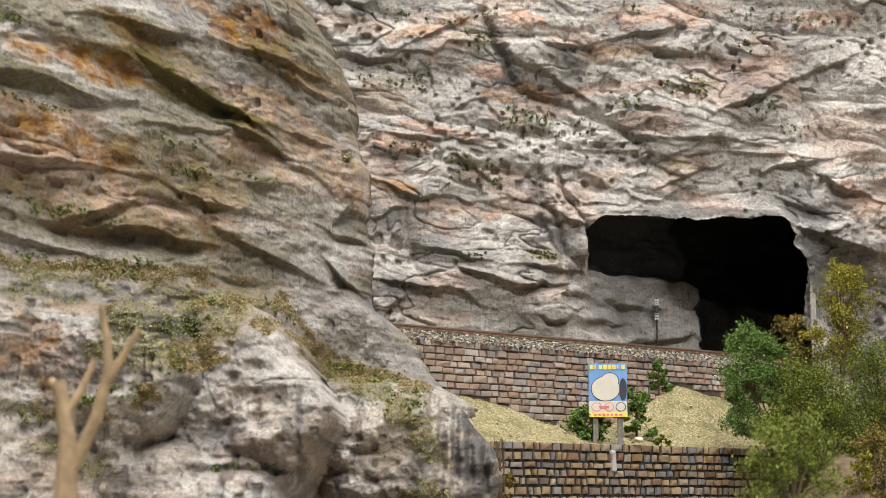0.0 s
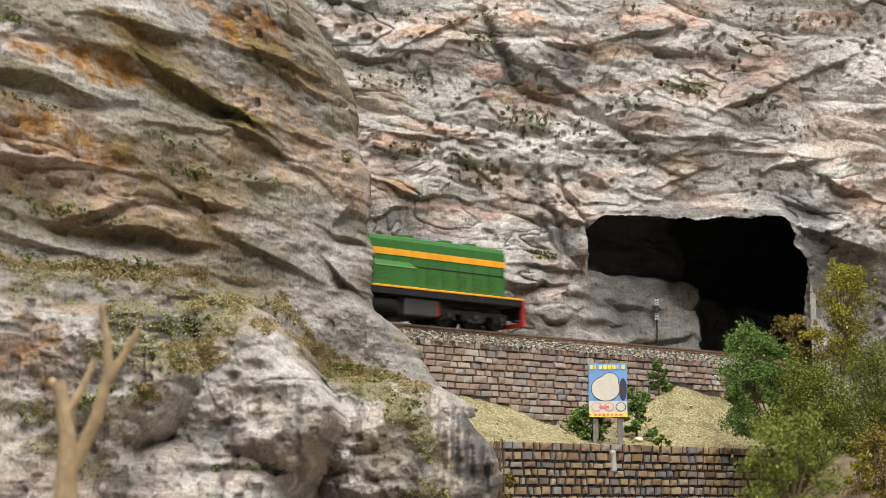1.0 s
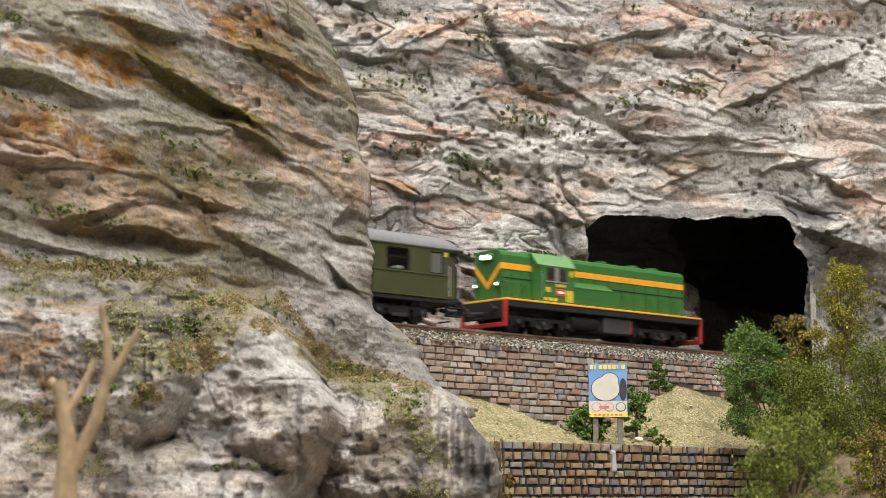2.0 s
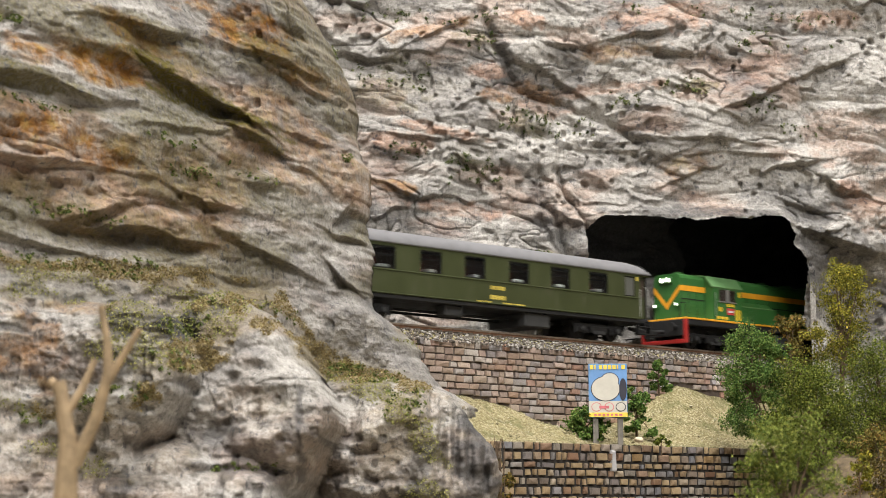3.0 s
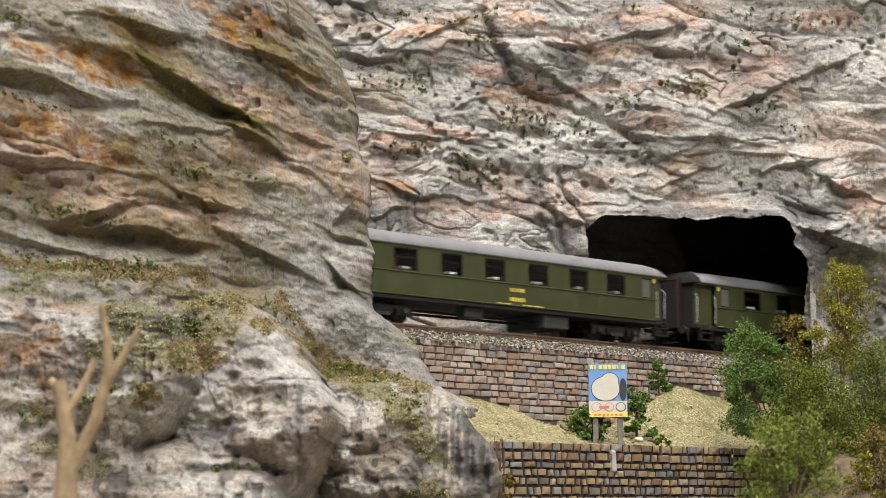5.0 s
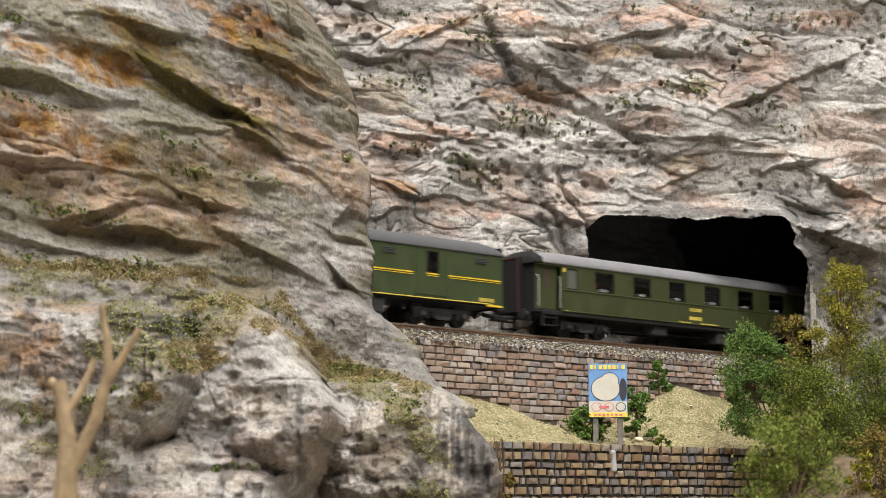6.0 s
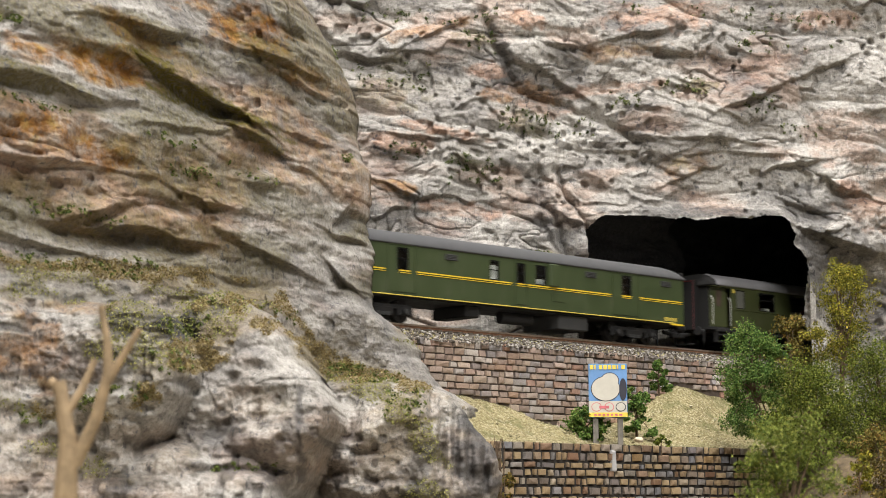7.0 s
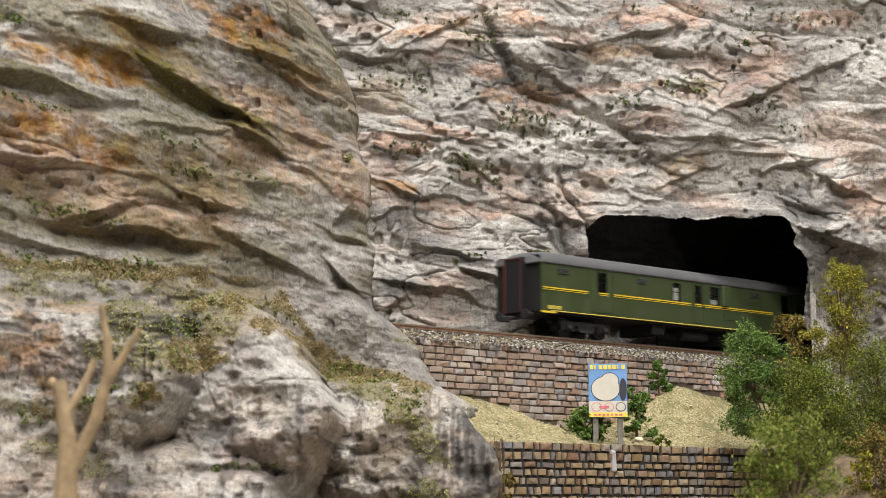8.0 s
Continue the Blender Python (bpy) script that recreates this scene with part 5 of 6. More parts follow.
def baggage_van():
    e = new("baggage_van")
    tagged(e, "dark green baggage van with a double yellow waist line", "railway van")
    L, R = -128.5, 128.5
    part("floor", bx(L + 1, R - 1, -15.6, 15.6, 11.4, 13.0, 0.2), BLACK, e)
    wins = [(-22.5, -16.0, 25.0, 35.4), (10.0, 18.4, 25.2, 35.8), (-3.6, 2.8, 25.0, 35.6), (-84.5, -76.8, 24.6, 36), (76.4, 84.6, 24.6, 36)]
    for s in (-1, 1):
        y = s * 16.6
        wall = part("side_wall", side_wall(wins, L + 1, R - 1, 12.4, 38.4, s), VAN_GREEN, e)
        part("sill_line", bx(L + 8, R - 8, y, y + s * 0.3, 12.3, 12.8, 0.1), LETTER, wall, "thin yellow sill line")
        part("sill_end", bx(L + 1, L + 12, y, y + s * 0.3, 11.2, 12.2, 0.1), YELLOW, wall)
        part("sill_end", bx(R - 12, R - 1, y, y + s * 0.3, 11.2, 12.2, 0.1), YELLOW, wall)
        part("corner_strip", bx(L + 0.9, L + 1.7, y, y + s * 0.3, 12.4, 38.0), VAN_GREEN, wall)
        part("corner_strip", bx(R - 1.7, R - 0.9, y, y + s * 0.3, 12.4, 38.0), VAN_GREEN, wall)
        for x0, x1 in ((L + 2.2, -92), (-83, -76), (-71.5, -7.5), (-3.2, 2.6), (4.4, 67.5), (76.5, 84), (91, R - 2)):
            for z, h in ((24.4, 0.6), (23.5, 0.3)):
                part("waist_line", bx(x0, x1, y, y + s * 0.25, z, z + h, 0), YELLOW, wall, "yellow waist line")
        for x0, x1 in ((-90.5, -72.5), (-5.0, 3.8), (69.0, 90.2)):
            bm = bmesh.new()
            for a, b, lo, hi in ((x0, x0 + 0.35, 14.5, 37.2), (x1 - 0.35, x1, 14.5, 37.2), (x0, x1, 14.2, 14.6), (x0, x1, 37, 37.4)):
                bx(a, b, y, y + s * 0.3, lo, hi, 0, bm)
            part("door_frame", bm, VAN_GREEN, wall)
        for a, b, lo, hi in wins:
            bm = bmesh.new()
            for x0, x1, z0, z1 in ((a, b, hi - 0.5, hi), (a, b, lo, lo + 0.5), (a, a + 0.5, lo, hi), (b - 0.5, b, lo, hi), (a, b, (lo + hi) / 2, (lo + hi) / 2 + 0.4)):
                bx(x0, x1, y - s * 0.7, y - s * 0.2, z0, z1, 0, bm)
            w = part("window", bm, END_DARK, wall)
            part("pane", bx(a + 0.4, b - 0.4, y - s * 0.5, y - s * 0.4, lo + 0.4, hi - 0.4), GLASS, w)
        part("blind", bx(-22, -16.5, s * 15.0, s * 15.3, 26, 33), WHITE, wall, "white blind behind the pane")
        part("blind", bx(11, 17.4, s * 15.0, s * 15.3, 26, 28.6), WHITE, wall)
        for x in (-111, -49, 52, 113):
            bm = bmesh.new()
            bx(x - 4.2, x + 4.2, y, y + s * 0.3, 32.4, 35.6, 0.1, bm)
            for k in range(4):
                bx(x - 3.8, x + 3.8, y + s * 0.3, y + s * 0.55, 32.7 + k * 0.75, 33.1 + k * 0.75, 0.05, bm)
            part("vent_grille", bm, TANK, wall, "dark louvred grille")
        bm = bmesh.new()
        bx(22, 31, y, y + s * 0.3, 17.5, 22, 0.1, bm)
        part("hatch", bm, VAN_GREEN, wall)
        part("lookout", bx(19.5, 26, y, y + s * 2.2, 25, 37, 0.6), VAN_GREEN, wall, "projecting guard's lookout")
        for x in (-117.5, 117):
            part("lettering", bars(bmesh.new(), x - 5, x + 5, y + s * 0.05, 13.5, 1.9, 4, 9), LETTER, wall, "small yellow lettering bars")
    for d in (-1, 1):
        X = L if d < 0 else R
        part("end_wall", bx(X, X - d * 1.4, -16.2, 16.2, 11.2, 42.0, 1.2, seg=2), END_DARK, e, "near-black van end")
        gangway(e, X, d)
        buffers(e, X, d, 10.6)
    part("roof", roof(L - 1.0, R + 1.0, 45.4, 38.2, 17.2), ROOF_DARK, e, "matt dark grey curved roof", smooth=True)
    part("interior", bx(L + 3, R - 3, -9, 13, 13.2, 37.5), INSIDE, e)
    part("equipment_box", bx(30, 52, -14.0, 14.0, 3.6, 11.4, 0.5), TANK, e, "dark grey box under the floor")
    part("equipment_box", bx(-36, -26, -13.0, 13.0, 5.6, 11.4, 0.5), BLACK, e)
    part("air_tank", tb((-8, -8, 7.5), (14, -8, 7.5), 3.2, seg=14), BLACK, e)
    bogie(e, -90, 28, 2, 5.4)
    bogie(e, 90, 28, 2, 5.4)
    return e


LOCO, COACH, VAN = locomotive(), coach(), baggage_van()
first_wheels = list(WHEELS)
COACH_B = copy_thing(COACH, pose(0, 0, 0))
for o in COACH_B.children_recursive:
    if o.name.startswith("wheelset"):
        WHEELS.append((o, o.location.x, o.location.z))
TRAIN = [(LOCO, -0.1638), (COACH, -0.3925), (COACH_B, -0.662), (VAN, -0.937)]

# ---- plants ----
def leaf_mat(name, stops):
    k = Mat(name, 0.75, spec=0.2)
    k.colour(k.ramp(k.island(), *stops))
    k.b.inputs["Subsurface Weight"].default_value = 0.0
    return k.m


LEAF_GREEN = leaf_mat("foliage_green", ((0.0, (0.028, 0.060, 0.012)), (0.4, (0.075, 0.150, 0.028)), (0.75, (0.140, 0.220, 0.045)), (1.0, (0.25, 0.30, 0.09))))
LEAF_OLIVE = leaf_mat("foliage_olive", ((0.0, (0.024, 0.036, 0.006)), (0.4, (0.082, 0.112, 0.014)), (0.75, (0.165, 0.195, 0.025)), (1.0, (0.26, 0.27, 0.05))))
LEAF_LIME = leaf_mat("foliage_lime", ((0.0, (0.036, 0.052, 0.008)), (0.4, (0.100, 0.132, 0.018)), (0.75, (0.180, 0.210, 0.034)), (1.0, (0.29, 0.30, 0.07))))
LEAF_YELLOW = leaf_mat("foliage_yellow", ((0.0, (0.055, 0.052, 0.010)), (0.4, (0.165, 0.162, 0.020)), (0.8, (0.290, 0.270, 0.032)), (1.0, (0.42, 0.33, 0.045))))
LEAF_BROWN = leaf_mat("foliage_brown", ((0.0, (0.045, 0.036, 0.012)), (0.4, (0.130, 0.105, 0.022)), (0.75, (0.210, 0.175, 0.040)), (1.0, (0.28, 0.15, 0.04))))
TUFT = leaf_mat("tuft_green", ((0.0, (0.030, 0.042, 0.014)), (0.5, (0.085, 0.110, 0.034)), (1.0, (0.20, 0.21, 0.08))))
TWIG = plain("twig_brown", (0.13, 0.085, 0.05), 0.85, scale=600, vary=0.3)
BARK = plain("dead_wood", (0.30, 0.215, 0.125), 0.8, scale=260, vary=0.35, bump=0.6)


def leaves(name, centres, size, material, seed, parent=None):
    """Small bent leaf flakes at the given places."""
    rng = np.random.RandomState(seed)
    c = np.array(centres)
    n = len(c)
    q, _ = np.linalg.qr(rng.randn(n, 3, 3))
    s = (size * rng.uniform(0.55, 1.35, n))[:, None]
    u, v, w = q[:, 0] * s, q[:, 1] * s * 0.7, q[:, 2] * s * 0.35
    vs = np.stack([c - u - v * 0.3, c - v + w, c + u + v * 0.2, c + v + w], 1).reshape(-1, 3)
    f = (np.array([(0, 1, 2), (0, 2, 3)])[None] + 4 * np.arange(n)[:, None, None]).reshape(-1, 3)
    me = bpy.data.meshes.new(name)
    me.from_pydata(vs.tolist(), [], f.tolist())
    me.materials.append(material)
    ob = new(name, me)
    if parent:
        ob.parent = parent
    return ob


def shrub(name, label, base, size, lobes, count, leaf, material, seed, trunk=True, tilt=0.0, spread=0.36):
    """A shrub on a stem: limbs run to ragged lobes of flakes. size: half width, half depth, height."""
    rng = np.random.RandomState(seed)
    e = new(name)
    e.location = base
    tagged(e, label, "tree" if name == "tree" else "bush")
    sx, sy, h = size
    low = 0.22 * h if trunk else 0.0
    tips = []
    foot = low if trunk else -0.28 * h
    for k in range(lobes):
        u = (k + 0.5) / lobes
        a = k * 2.39996 + rng.uniform(-0.4, 0.4)
        r = math.sqrt(max(0.0, math.sin(math.pi * ((0.12 if trunk else 0.30) + (0.82 if trunk else 0.62) * u)))) * rng.uniform(0.35, 0.95)
        tips.append(np.array([sx * r * math.cos(a) + tilt * u * h, sy * r * math.sin(a), foot + (h - foot) * u * rng.uniform(0.86, 1.0)]))
    bm = bmesh.new()
    top = (tilt * 0.6 * h, 0, h * (0.62 if trunk else 0.4))
    tube(bm, (0, 0, -0.006), top, max(sx, 0.006) * 0.075, max(sx, 0.006) * 0.03, 7)
    part("trunk", bm, TWIG, e)
    for t in tips:
        s = rng.uniform(0.1, 0.6)
        bm = bmesh.new()
        start = Vector(top) * s
        mid = (start + Vector(t)) / 2 + Vector((0, 0, 0.08 * h))
        tube(bm, start, mid, max(sx, 0.006) * 0.035, max(sx, 0.006) * 0.022, 5)
        tube(bm, mid, t, max(sx, 0.006) * 0.022, max(sx, 0.006) * 0.008, 5)
        part("limb", bm, TWIG, e)
    pts = []
    for t in tips:
        rad = (sx + sy) / 2 * rng.uniform(spread - 0.10, spread + 0.10)
        twigs = [t + rng.randn(3) * rad * 0.55 * np.array([1, 1, 0.75]) for _ in range(max(4, count // lobes // 22))]
        for k in range(count // lobes):
            g = twigs[rng.randint(len(twigs))]
            pts.append(g + rng.randn(3) * rad * 0.20)
    pts = [p for p in pts if p[2] > (-0.002 if trunk else -0.3 * h)]
    leaves("crown", pts, leaf, material, seed + 1, e)
    return e


shrub("tree", "tall slender autumn tree with yellow-green leaves", (0.2170, 0.925, 1.255), (0.0215, 0.014, 0.078), 15, 11000, 0.0006, LEAF_YELLOW, 11, tilt=0.05, spread=0.40)
shrub("bush", "dense fresh green bush beside the track", (0.1620, 0.880, 1.2430), (0.0195, 0.014, 0.045), 26, 24000, 0.00055, LEAF_GREEN, 12, False)
shrub("bush", "rusty brown bush at the cave mouth", (0.1920, 0.935, 1.264), (0.0125, 0.012, 0.036), 9, 2600, 0.0009, LEAF_BROWN, 13)
shrub("bush", "broad olive green bush on the bank", (0.1900, 0.865, 1.2260), (0.026, 0.018, 0.043), 26, 25000, 0.00055, LEAF_OLIVE, 14, False)
shrub("bush", "broad yellowish green bush on the bank", (0.2260, 0.870, 1.2280), (0.026, 0.018, 0.050), 26, 25000, 0.00055, LEAF_OLIVE, 15, False)
shrub("bush", "light green feathery bush in front of the wall", (0.1010, 0.500, 1.1850), (0.0160, 0.012, 0.041), 22, 15000, 0.00045, LEAF_LIME, 16, False)
shrub("bush", "dark olive bush at the foot of the bank", (0.2080, 0.800, 1.1900), (0.018, 0.016, 0.044), 18, 13000, 0.0006, LEAF_BROWN, 17, False)
shrub("bush", "small yellow-green sprig on the bank", (0.1705, 0.700, 1.1990), (0.0058, 0.006, 0.0185), 6, 900, 0.0008, LEAF_YELLOW, 18)
shrub("bush", "small green bush against the stone wall", (0.1130, 0.889, 1.2585), (0.0080, 0.005, 0.0125), 8, 2200, 0.0008, LEAF_GREEN, 19, False)
shrub("bush", "green bush behind the billboard", (0.1000, 0.880, 1.2370), (0.0095, 0.006, 0.0200), 10, 3000, 0.0008, LEAF_GREEN, 20, False)
shrub("bush", "low dark green bush at the wall foot", (0.0715, 0.864, 1.2320), (0.0130, 0.006, 0.0125), 11, 3600, 0.0008, LEAF_GREEN, 21, False)
shrub("bush", "dry brown scrub at the end of the lower wall", (0.0225, 0.762, 1.1930), (0.0085, 0.006, 0.030), 8, 2200, 0.0009, LEAF_BROWN, 23, False)
shrub("bush", "tiny green tuft beside the billboard", (0.1085, 0.848, 1.2265), (0.0045, 0.003, 0.0045), 4, 500, 0.0006, LEAF_OLIVE, 22, False)


def dead_tree():
    e = new("dead_tree")
    e.location, e.scale = (-0.0749, 0.34, 1.2 - 0.07 * 0.81), (0.81, 0.81, 0.81)
    tagged(e, "bare pale brown dead tree with broken limbs", "tree")
    bm = bmesh.new()
    tube(bm, (0.0005, 0, 0), (0.000, 0, 0.070), 0.0034, 0.0030, 10)
    tube(bm, (0.000, 0, 0.069), (0.0002, 0, 0.085), 0.0031, 0.0022, 10)
    tube(bm, (0.0002, 0, 0.084), (-0.0025, 0, 0.0985), 0.0022, 0.0016, 9)
    part("trunk", bm, BARK, e)
    for line in (((0.002, 0, 0.078), (0.0070, -0.001, 0.089), (0.0100, -0.002, 0.1000), (0.0095, -0.002, 0.108), (0.0078, -0.002, 0.1170)),
                 ((0.0098, -0.002, 0.098), (0.0140, -0.003, 0.105), (0.0178, -0.004, 0.1110)),
                 ((-0.0008, 0, 0.090), (0.003, 0.001, 0.0965), (0.0058, 0.002, 0.104)),
                 ((-0.002, 0, 0.096), (-0.0048, 0, 0.0988))):
        bm = bmesh.new()
        for k, (p, q) in enumerate(zip(line, line[1:])):
            r = 0.0019 * (1 - 0.17 * k) * (1 if len(line) > 4 else 0.62)
            tube(bm, p, q, r, r * 0.85, 8)
        part("limb", bm, BARK, e)


dead_tree()


def on_sheet(sheet, x, z):
    X, Y, Z = sheet
    j = int(np.argmin(np.abs(Z[0] - z)))
    i = int(np.argmin(np.abs(X[:, j] - x)))
    return np.array([X[i, j], Y[i, j], Z[i, j]])


def tufts(name, sheet, rows, seed, label, size=0.0007, material=None):
    rng = np.random.RandomState(seed)
    pts = []
    for x, z, sx, sz, n in rows:
        for k in range(int(n * 1.3)):
            p = on_sheet(sheet, (x + rng.uniform(-1, 1) * sx) / 1000, 1.2 + (z + rng.uniform(-1, 1) * sz) / 1000)
            r = rng.uniform(0.0003, 0.0010)
            for m in range(rng.randint(6, 16)):
                pts.append(p + rng.randn(3) * r * np.array([1, 0.6, 0.8]) - np.array([0, 0.0003, 0]))
    tagged(leaves(name, pts, size, material or TUFT, seed), label, "tufts", kind="stuff")


tufts("rock_tufts", back, BACK_TUFTS, 31, "tiny dark green tufts clinging to the back cliff")
LEDGE_TUFT = leaf_mat("ledge_tuft_green", ((0.0, (0.040, 0.058, 0.014)), (0.5, (0.110, 0.145, 0.034)), (1.0, (0.24, 0.26, 0.08))))
tufts("ledge_tufts", left, LEFT_TUFTS, 32, "small green tufts on the ledges of the near cliff", 0.0006, LEDGE_TUFT)


def dry_roots():
    rng = np.random.RandomState(52)
    bm = bmesh.new()
    for k in range(46):
        p = np.array([0.0195 + rng.uniform(-0.004, 0.008), 0.757 + rng.uniform(-0.004, 0.004), 1.2 + rng.uniform(0.012, 0.027)])
        for j in range(4):
            q = p + np.array([rng.uniform(-0.0012, 0.0012), rng.uniform(-0.0008, 0.0008), -rng.uniform(0.003, 0.006)])
            tube(bm, p, q, 0.00022 - 0.00003 * j, 0.00019 - 0.00003 * j, 4)
            p = q
    tagged(part("dry_roots", bm, TWIG, None), "thin dry brown roots hanging beside the lower wall", "roots", kind="stuff")


dry_roots()


def flock(name, sheet, mask, count, size, material, seed, label):
    """Fine scatter fibres glued where the wash is strong."""
    rng = np.random.RandomState(seed)
    X, Y, Z = sheet
    inside = (Z > 1.19) & (Z < 1.47) & (X > -0.24)
    idx = np.flatnonzero((mask > 0.42) & inside)
    pick = idx[rng.randint(len(idx), size=count)]
    pts = np.stack([X.ravel()[pick], Y.ravel()[pick] - 0.0002, Z.ravel()[pick]], -1) + rng.randn(count, 3) * 0.0004
    tagged(leaves(name, pts, size, material, seed), label, "grass", kind="stuff")


DRY_GRASS = leaf_mat("dry_grass", ((0.0, (0.13, 0.095, 0.038)), (0.4, (0.26, 0.19, 0.08)), (0.8, (0.38, 0.30, 0.145)), (1.0, (0.19, 0.175, 0.06))))
MOSS_GRASS = leaf_mat("moss_grass", ((0.0, (0.12, 0.12, 0.03)), (0.5, (0.26, 0.26, 0.07)), (1.0, (0.44, 0.42, 0.16))))
flock("dry_grass", left, ledge_sand, 22000, 0.00042, DRY_GRASS, 41, "short dry ochre grass fibres on the ledge")
low_moss = np.where(left[2] < 1.28, ledge_moss, 0)
flock("moss_grass", left, low_moss, 9000, 0.00045, MOSS_GRASS, 42, "short yellow-green grass fibres on the rock slope")


# ---- billboard ----
BLUE = plain("poster_blue", (0.14, 0.29, 0.56), 0.5, scale=120, vary=0.12)
POSTER_YELLOW = plain("poster_yellow", (0.78, 0.58, 0.08), 0.5)
POSTER_WHITE = plain("poster_white", (0.56, 0.53, 0.46), 0.5, vary=0.06)
POSTER_BLACK = plain("poster_black", (0.03, 0.03, 0.045), 0.5)
POSTER_RED = plain("poster_red", (0.60, 0.16, 0.18), 0.5)
POST = plain("weathered_post", (0.17, 0.155, 0.135), 0.8, scale=300, vary=0.25)


def flat(outline, y0, y1):
    """An outline in (x, z), in millimetres, as a thin plate."""
    bm = bmesh.new()
    a = [bm.verts.new((x * MM, y0 * MM, z * MM)) for x, z in outline]
    b = [bm.verts.new((x * MM, y1 * MM, z * MM)) for x, z in outline]
    n = len(a)
    for i in range(n):
        bm.faces.new((a[i], a[(i + 1) % n], b[(i + 1) % n], b[i]))
    bm.faces.new(a[::-1])
    bm.faces.new(b)
    bmesh.ops.recalc_face_normals(bm, faces=bm.faces)
    return bm


def oval(cx, cz, rx, rz, n=24, wob=0.0):
    return [(cx + rx * (1 + wob * math.sin(5 * k)) * math.cos(2 * math.pi * k / n), cz + rz * math.sin(2 * math.pi * k / n)) for k in range(n)]


def billboard():
    e = new("billboard")
    e.matrix_world = pose(0.0833, 0.858, 1.2400, 0, 0, -3)
    tagged(e, "small blue and yellow advertising board on two grey posts", "billboard")
    board = part("board", bx(-9.7, 9.7, -0.5, 0.5, 0.0, 27.0, 0.15), BLUE, e, "blue board with a pale figure")
    part("bottom_band", bx(-9.7, 9.7, -0.72, -0.5, 0.2, 2.4), POSTER_YELLOW, board, "yellow band")
    part("bottom_text", bars(bmesh.new(), -7, 7.5, -0.75, 0.8, 0.9, 7, 4), POSTER_RED, board)
    for k in range(8):
        x = -8.9 + 2.26 * k
        part("title_bar", bx(x, x + (0.7 if k in (1, 6) else 1.7), -0.72, -0.5, 24.2, 26.4), POSTER_YELLOW, board, "yellow title bar")
    part("pale_field", bx(-9.5, 9.5, -0.66, -0.5, 2.4, 8.2), POSTER_WHITE, board)
    for d, y, m in ((0.0, -0.70, POSTER_BLACK), (0.35, -0.80, POSTER_WHITE)):
        for k, (cx, cz, rx, rz) in enumerate(((-1.2, 14.4, 7.4, 6.4), (1.0, 18.6, 4.6, 4.0))):
            part("round_shape", flat(oval(cx, cz, rx - d, rz - d), y - 0.03 * k, -0.5), m, board, "plain pale round shape")
    part("dark_shape", flat(oval(7.6, 14.0, 1.9, 5.6), -0.98, -0.5), POSTER_BLACK, board)
    for cx, rx in ((-5.8, 2.6), (0.6, 2.4), (6.4, 2.6)):
        ring = part("ring", flat(oval(cx, 5.2, rx, 2.3), -0.74, -0.5), POSTER_RED if cx < 4 else POSTER_BLACK, board)
        part("ring_middle", flat(oval(cx, 5.2, rx - 0.35, 1.95), -0.80, -0.5), POSTER_WHITE, ring)
    part("red_bar", bx(-4.5, 0.5, -0.84, -0.5, 4.4, 5.8), POSTER_RED, board)
    for x in (-6.2, 6.2):
        part("post", bx(x - 1.3, x + 1.3, 0.5, 2.4, -20, 24, 0.2), POST, e)
        part("post_edge", bx(x - 1.5, x - 0.7, 0.3, 2.5, -20, 0.0, 0.1), POST, e)


billboard()


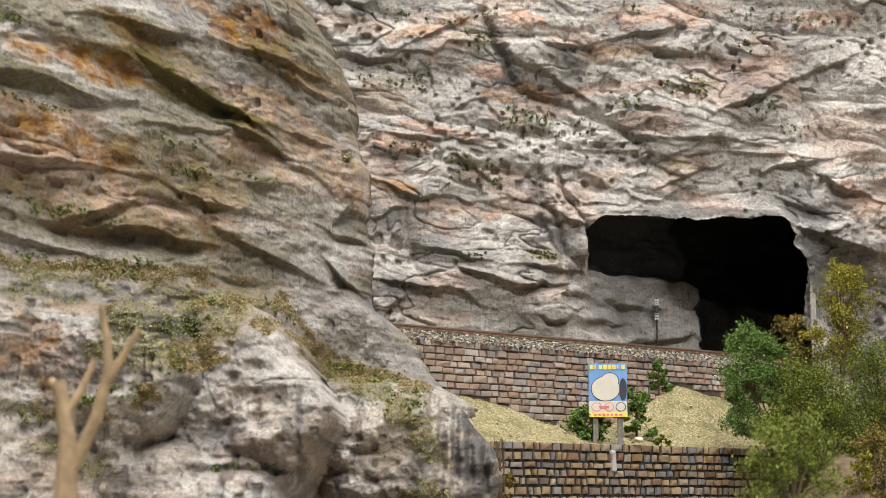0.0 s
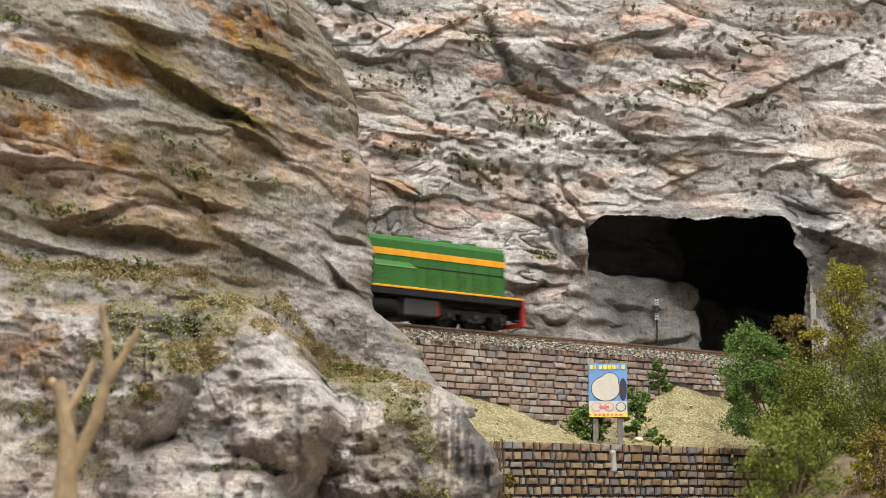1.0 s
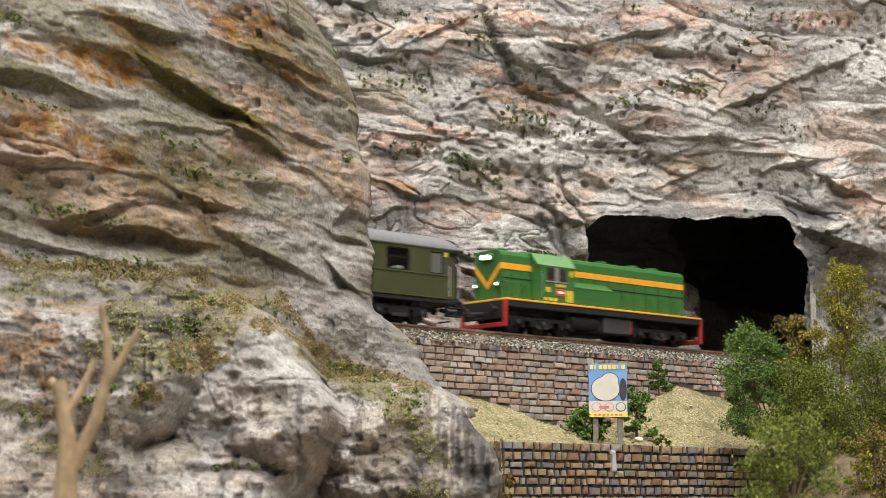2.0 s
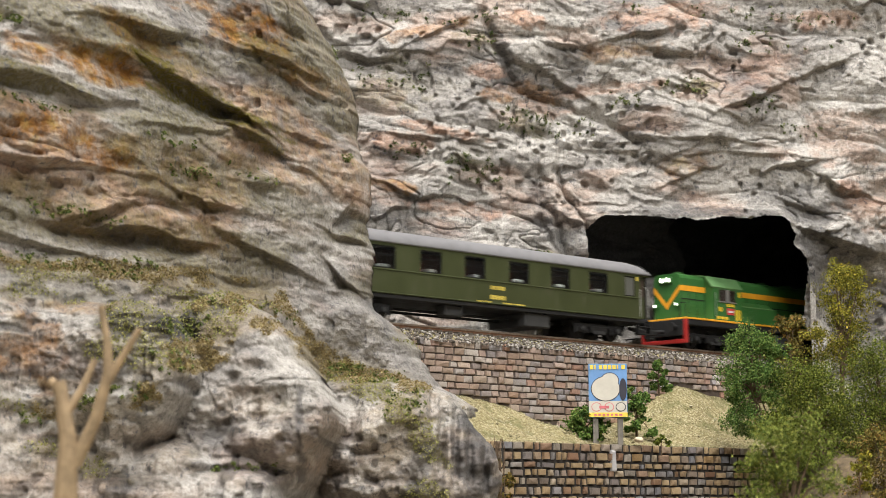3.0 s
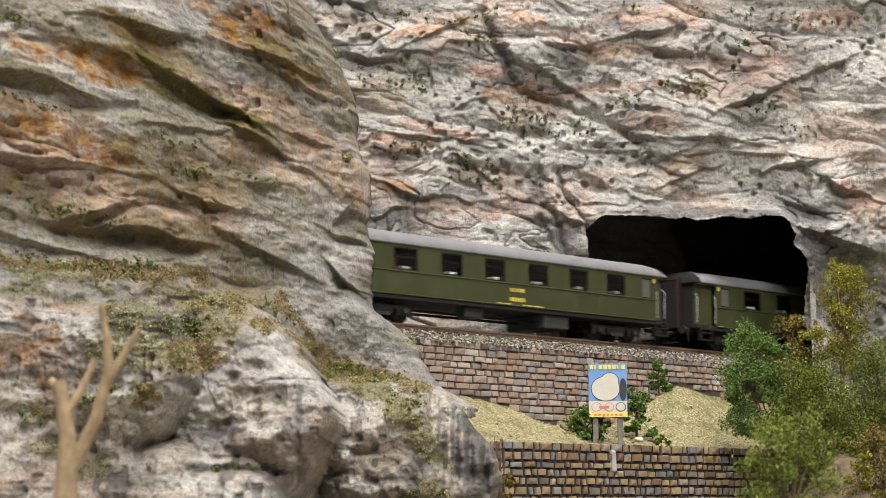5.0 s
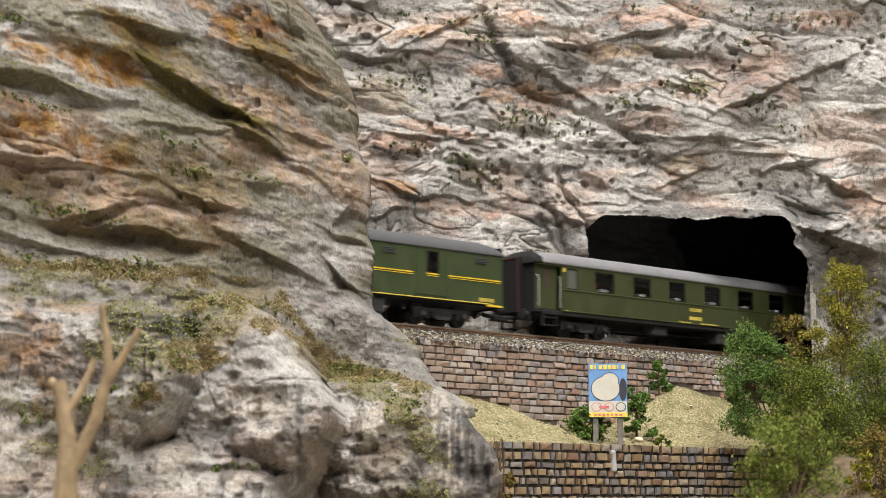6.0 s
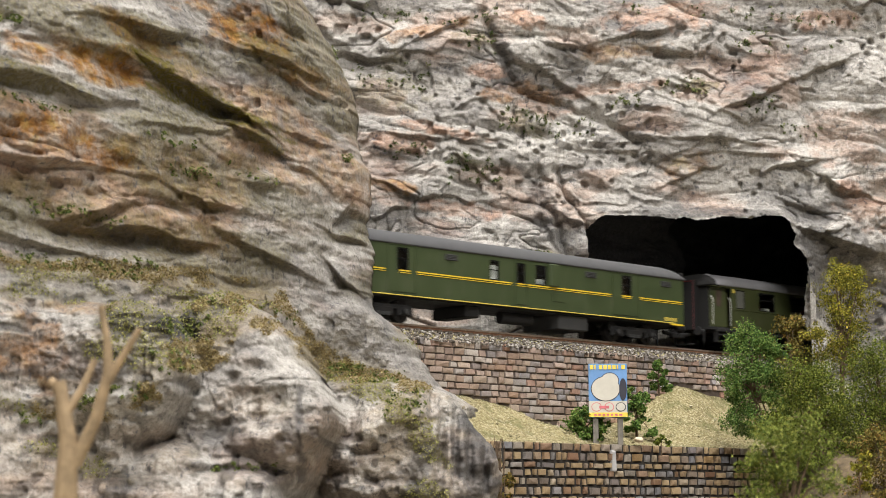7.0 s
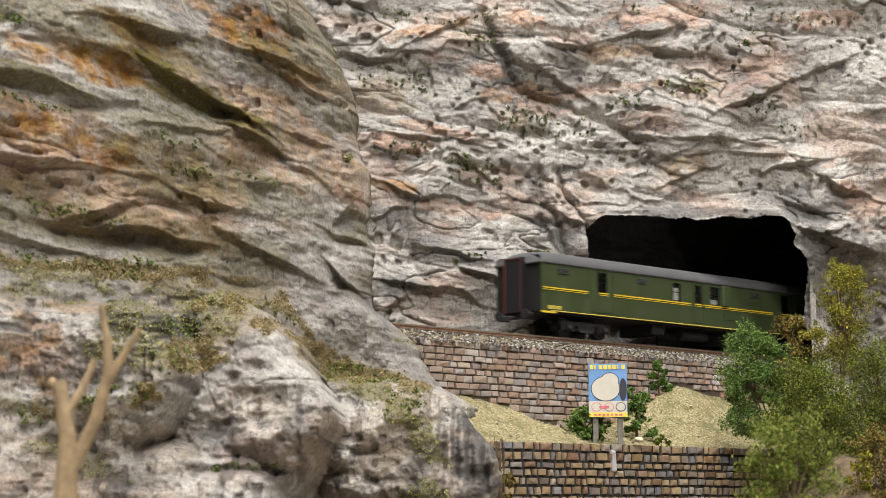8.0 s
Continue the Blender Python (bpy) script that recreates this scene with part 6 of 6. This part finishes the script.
def stone_lump():
    bm = bmesh.new()
    bmesh.ops.create_icosphere(bm, subdivisions=3, radius=0.0024)
    for v in bm.verts:
        v.co *= 1 + 0.25 * noise.noise(v.co * 600)
        v.co.z *= 0.6
    ob = part("rock_piece", bm, plain("pale_rock", (0.58, 0.50, 0.36), 0.9, scale=500, bump=0.4), None, smooth=True)
    ob.location = (0.0972, 0.845, 1.2283)
    tagged(ob, "pale cream loose stone on the slope", "stone")


stone_lump()


def dwarf_signal():
    e = new("signal_post")
    p = on_track(0.207, 0.0415, RAIL - 0.004)
    e.location = p
    tagged(e, "slim black and white banded post with a small cross arm", "signal")
    part("mast", tubed((0, 0, -0.01), (0, 0, 0.037), 0.00045, seg=8), TANK, e)
    for k in range(8):
        z = 0.0240 + k * 0.0016
        part("band", tubed((0, 0, z), (0, 0, z + 0.0011), 0.0013, seg=10), WHITE if k not in (3, 4) else POSTER_BLACK, e)
    part("arm", boxed(0, -0.001, 0.0300, 0.0050, 0.0012, 0.0020, bevel=0.0003), POSTER_BLACK, e)
    part("lamp", boxed(0, -0.001, 0.0300, 0.0020, 0.0016, 0.0048, bevel=0.0003), POSTER_BLACK, e)


dwarf_signal()


def bank():
    """Brown earth bank at the foot of the bushes."""
    X, Y = np.meshgrid(np.linspace(0.135, 0.50, 180), np.linspace(0.62, 0.985, 200), indexing="ij")
    rise = step(0.150, 0.20, X)
    top = 0.056 * step(0.70, 0.93, Y) - 0.02
    Z = 1.2 + np.where(rise > 0, top * rise - 0.05 * (1 - rise), -0.05) + 0.006 * fbm(X * 25, Y * 25, 3, 4) + 0.0012 * fbm(X * 160, Y * 160, 9, 3)
    ob = grid_mesh("bank", X, Y, Z, EARTH)
    tagged(ob, "brown earth bank under the bushes", "bank", kind="structure")


EARTH = plain("brown_earth", (0.10, 0.072, 0.04), 0.95, scale=260, vary=0.45, bump=0.8)
bank()


def motions():
    for e, a in TRAIN:
        walk(e, [(t, track_pose(a + SPEED * t)) for t in (0.0, 2.0, 4.0, 6.0, 8.0)])
    for e, x, r in WHEELS:
        walk(e, [(k / 15, pose(x, 0, r, 0, math.degrees(SPEED * k / 15 / r), 0)) for k in range(121)])


motions()
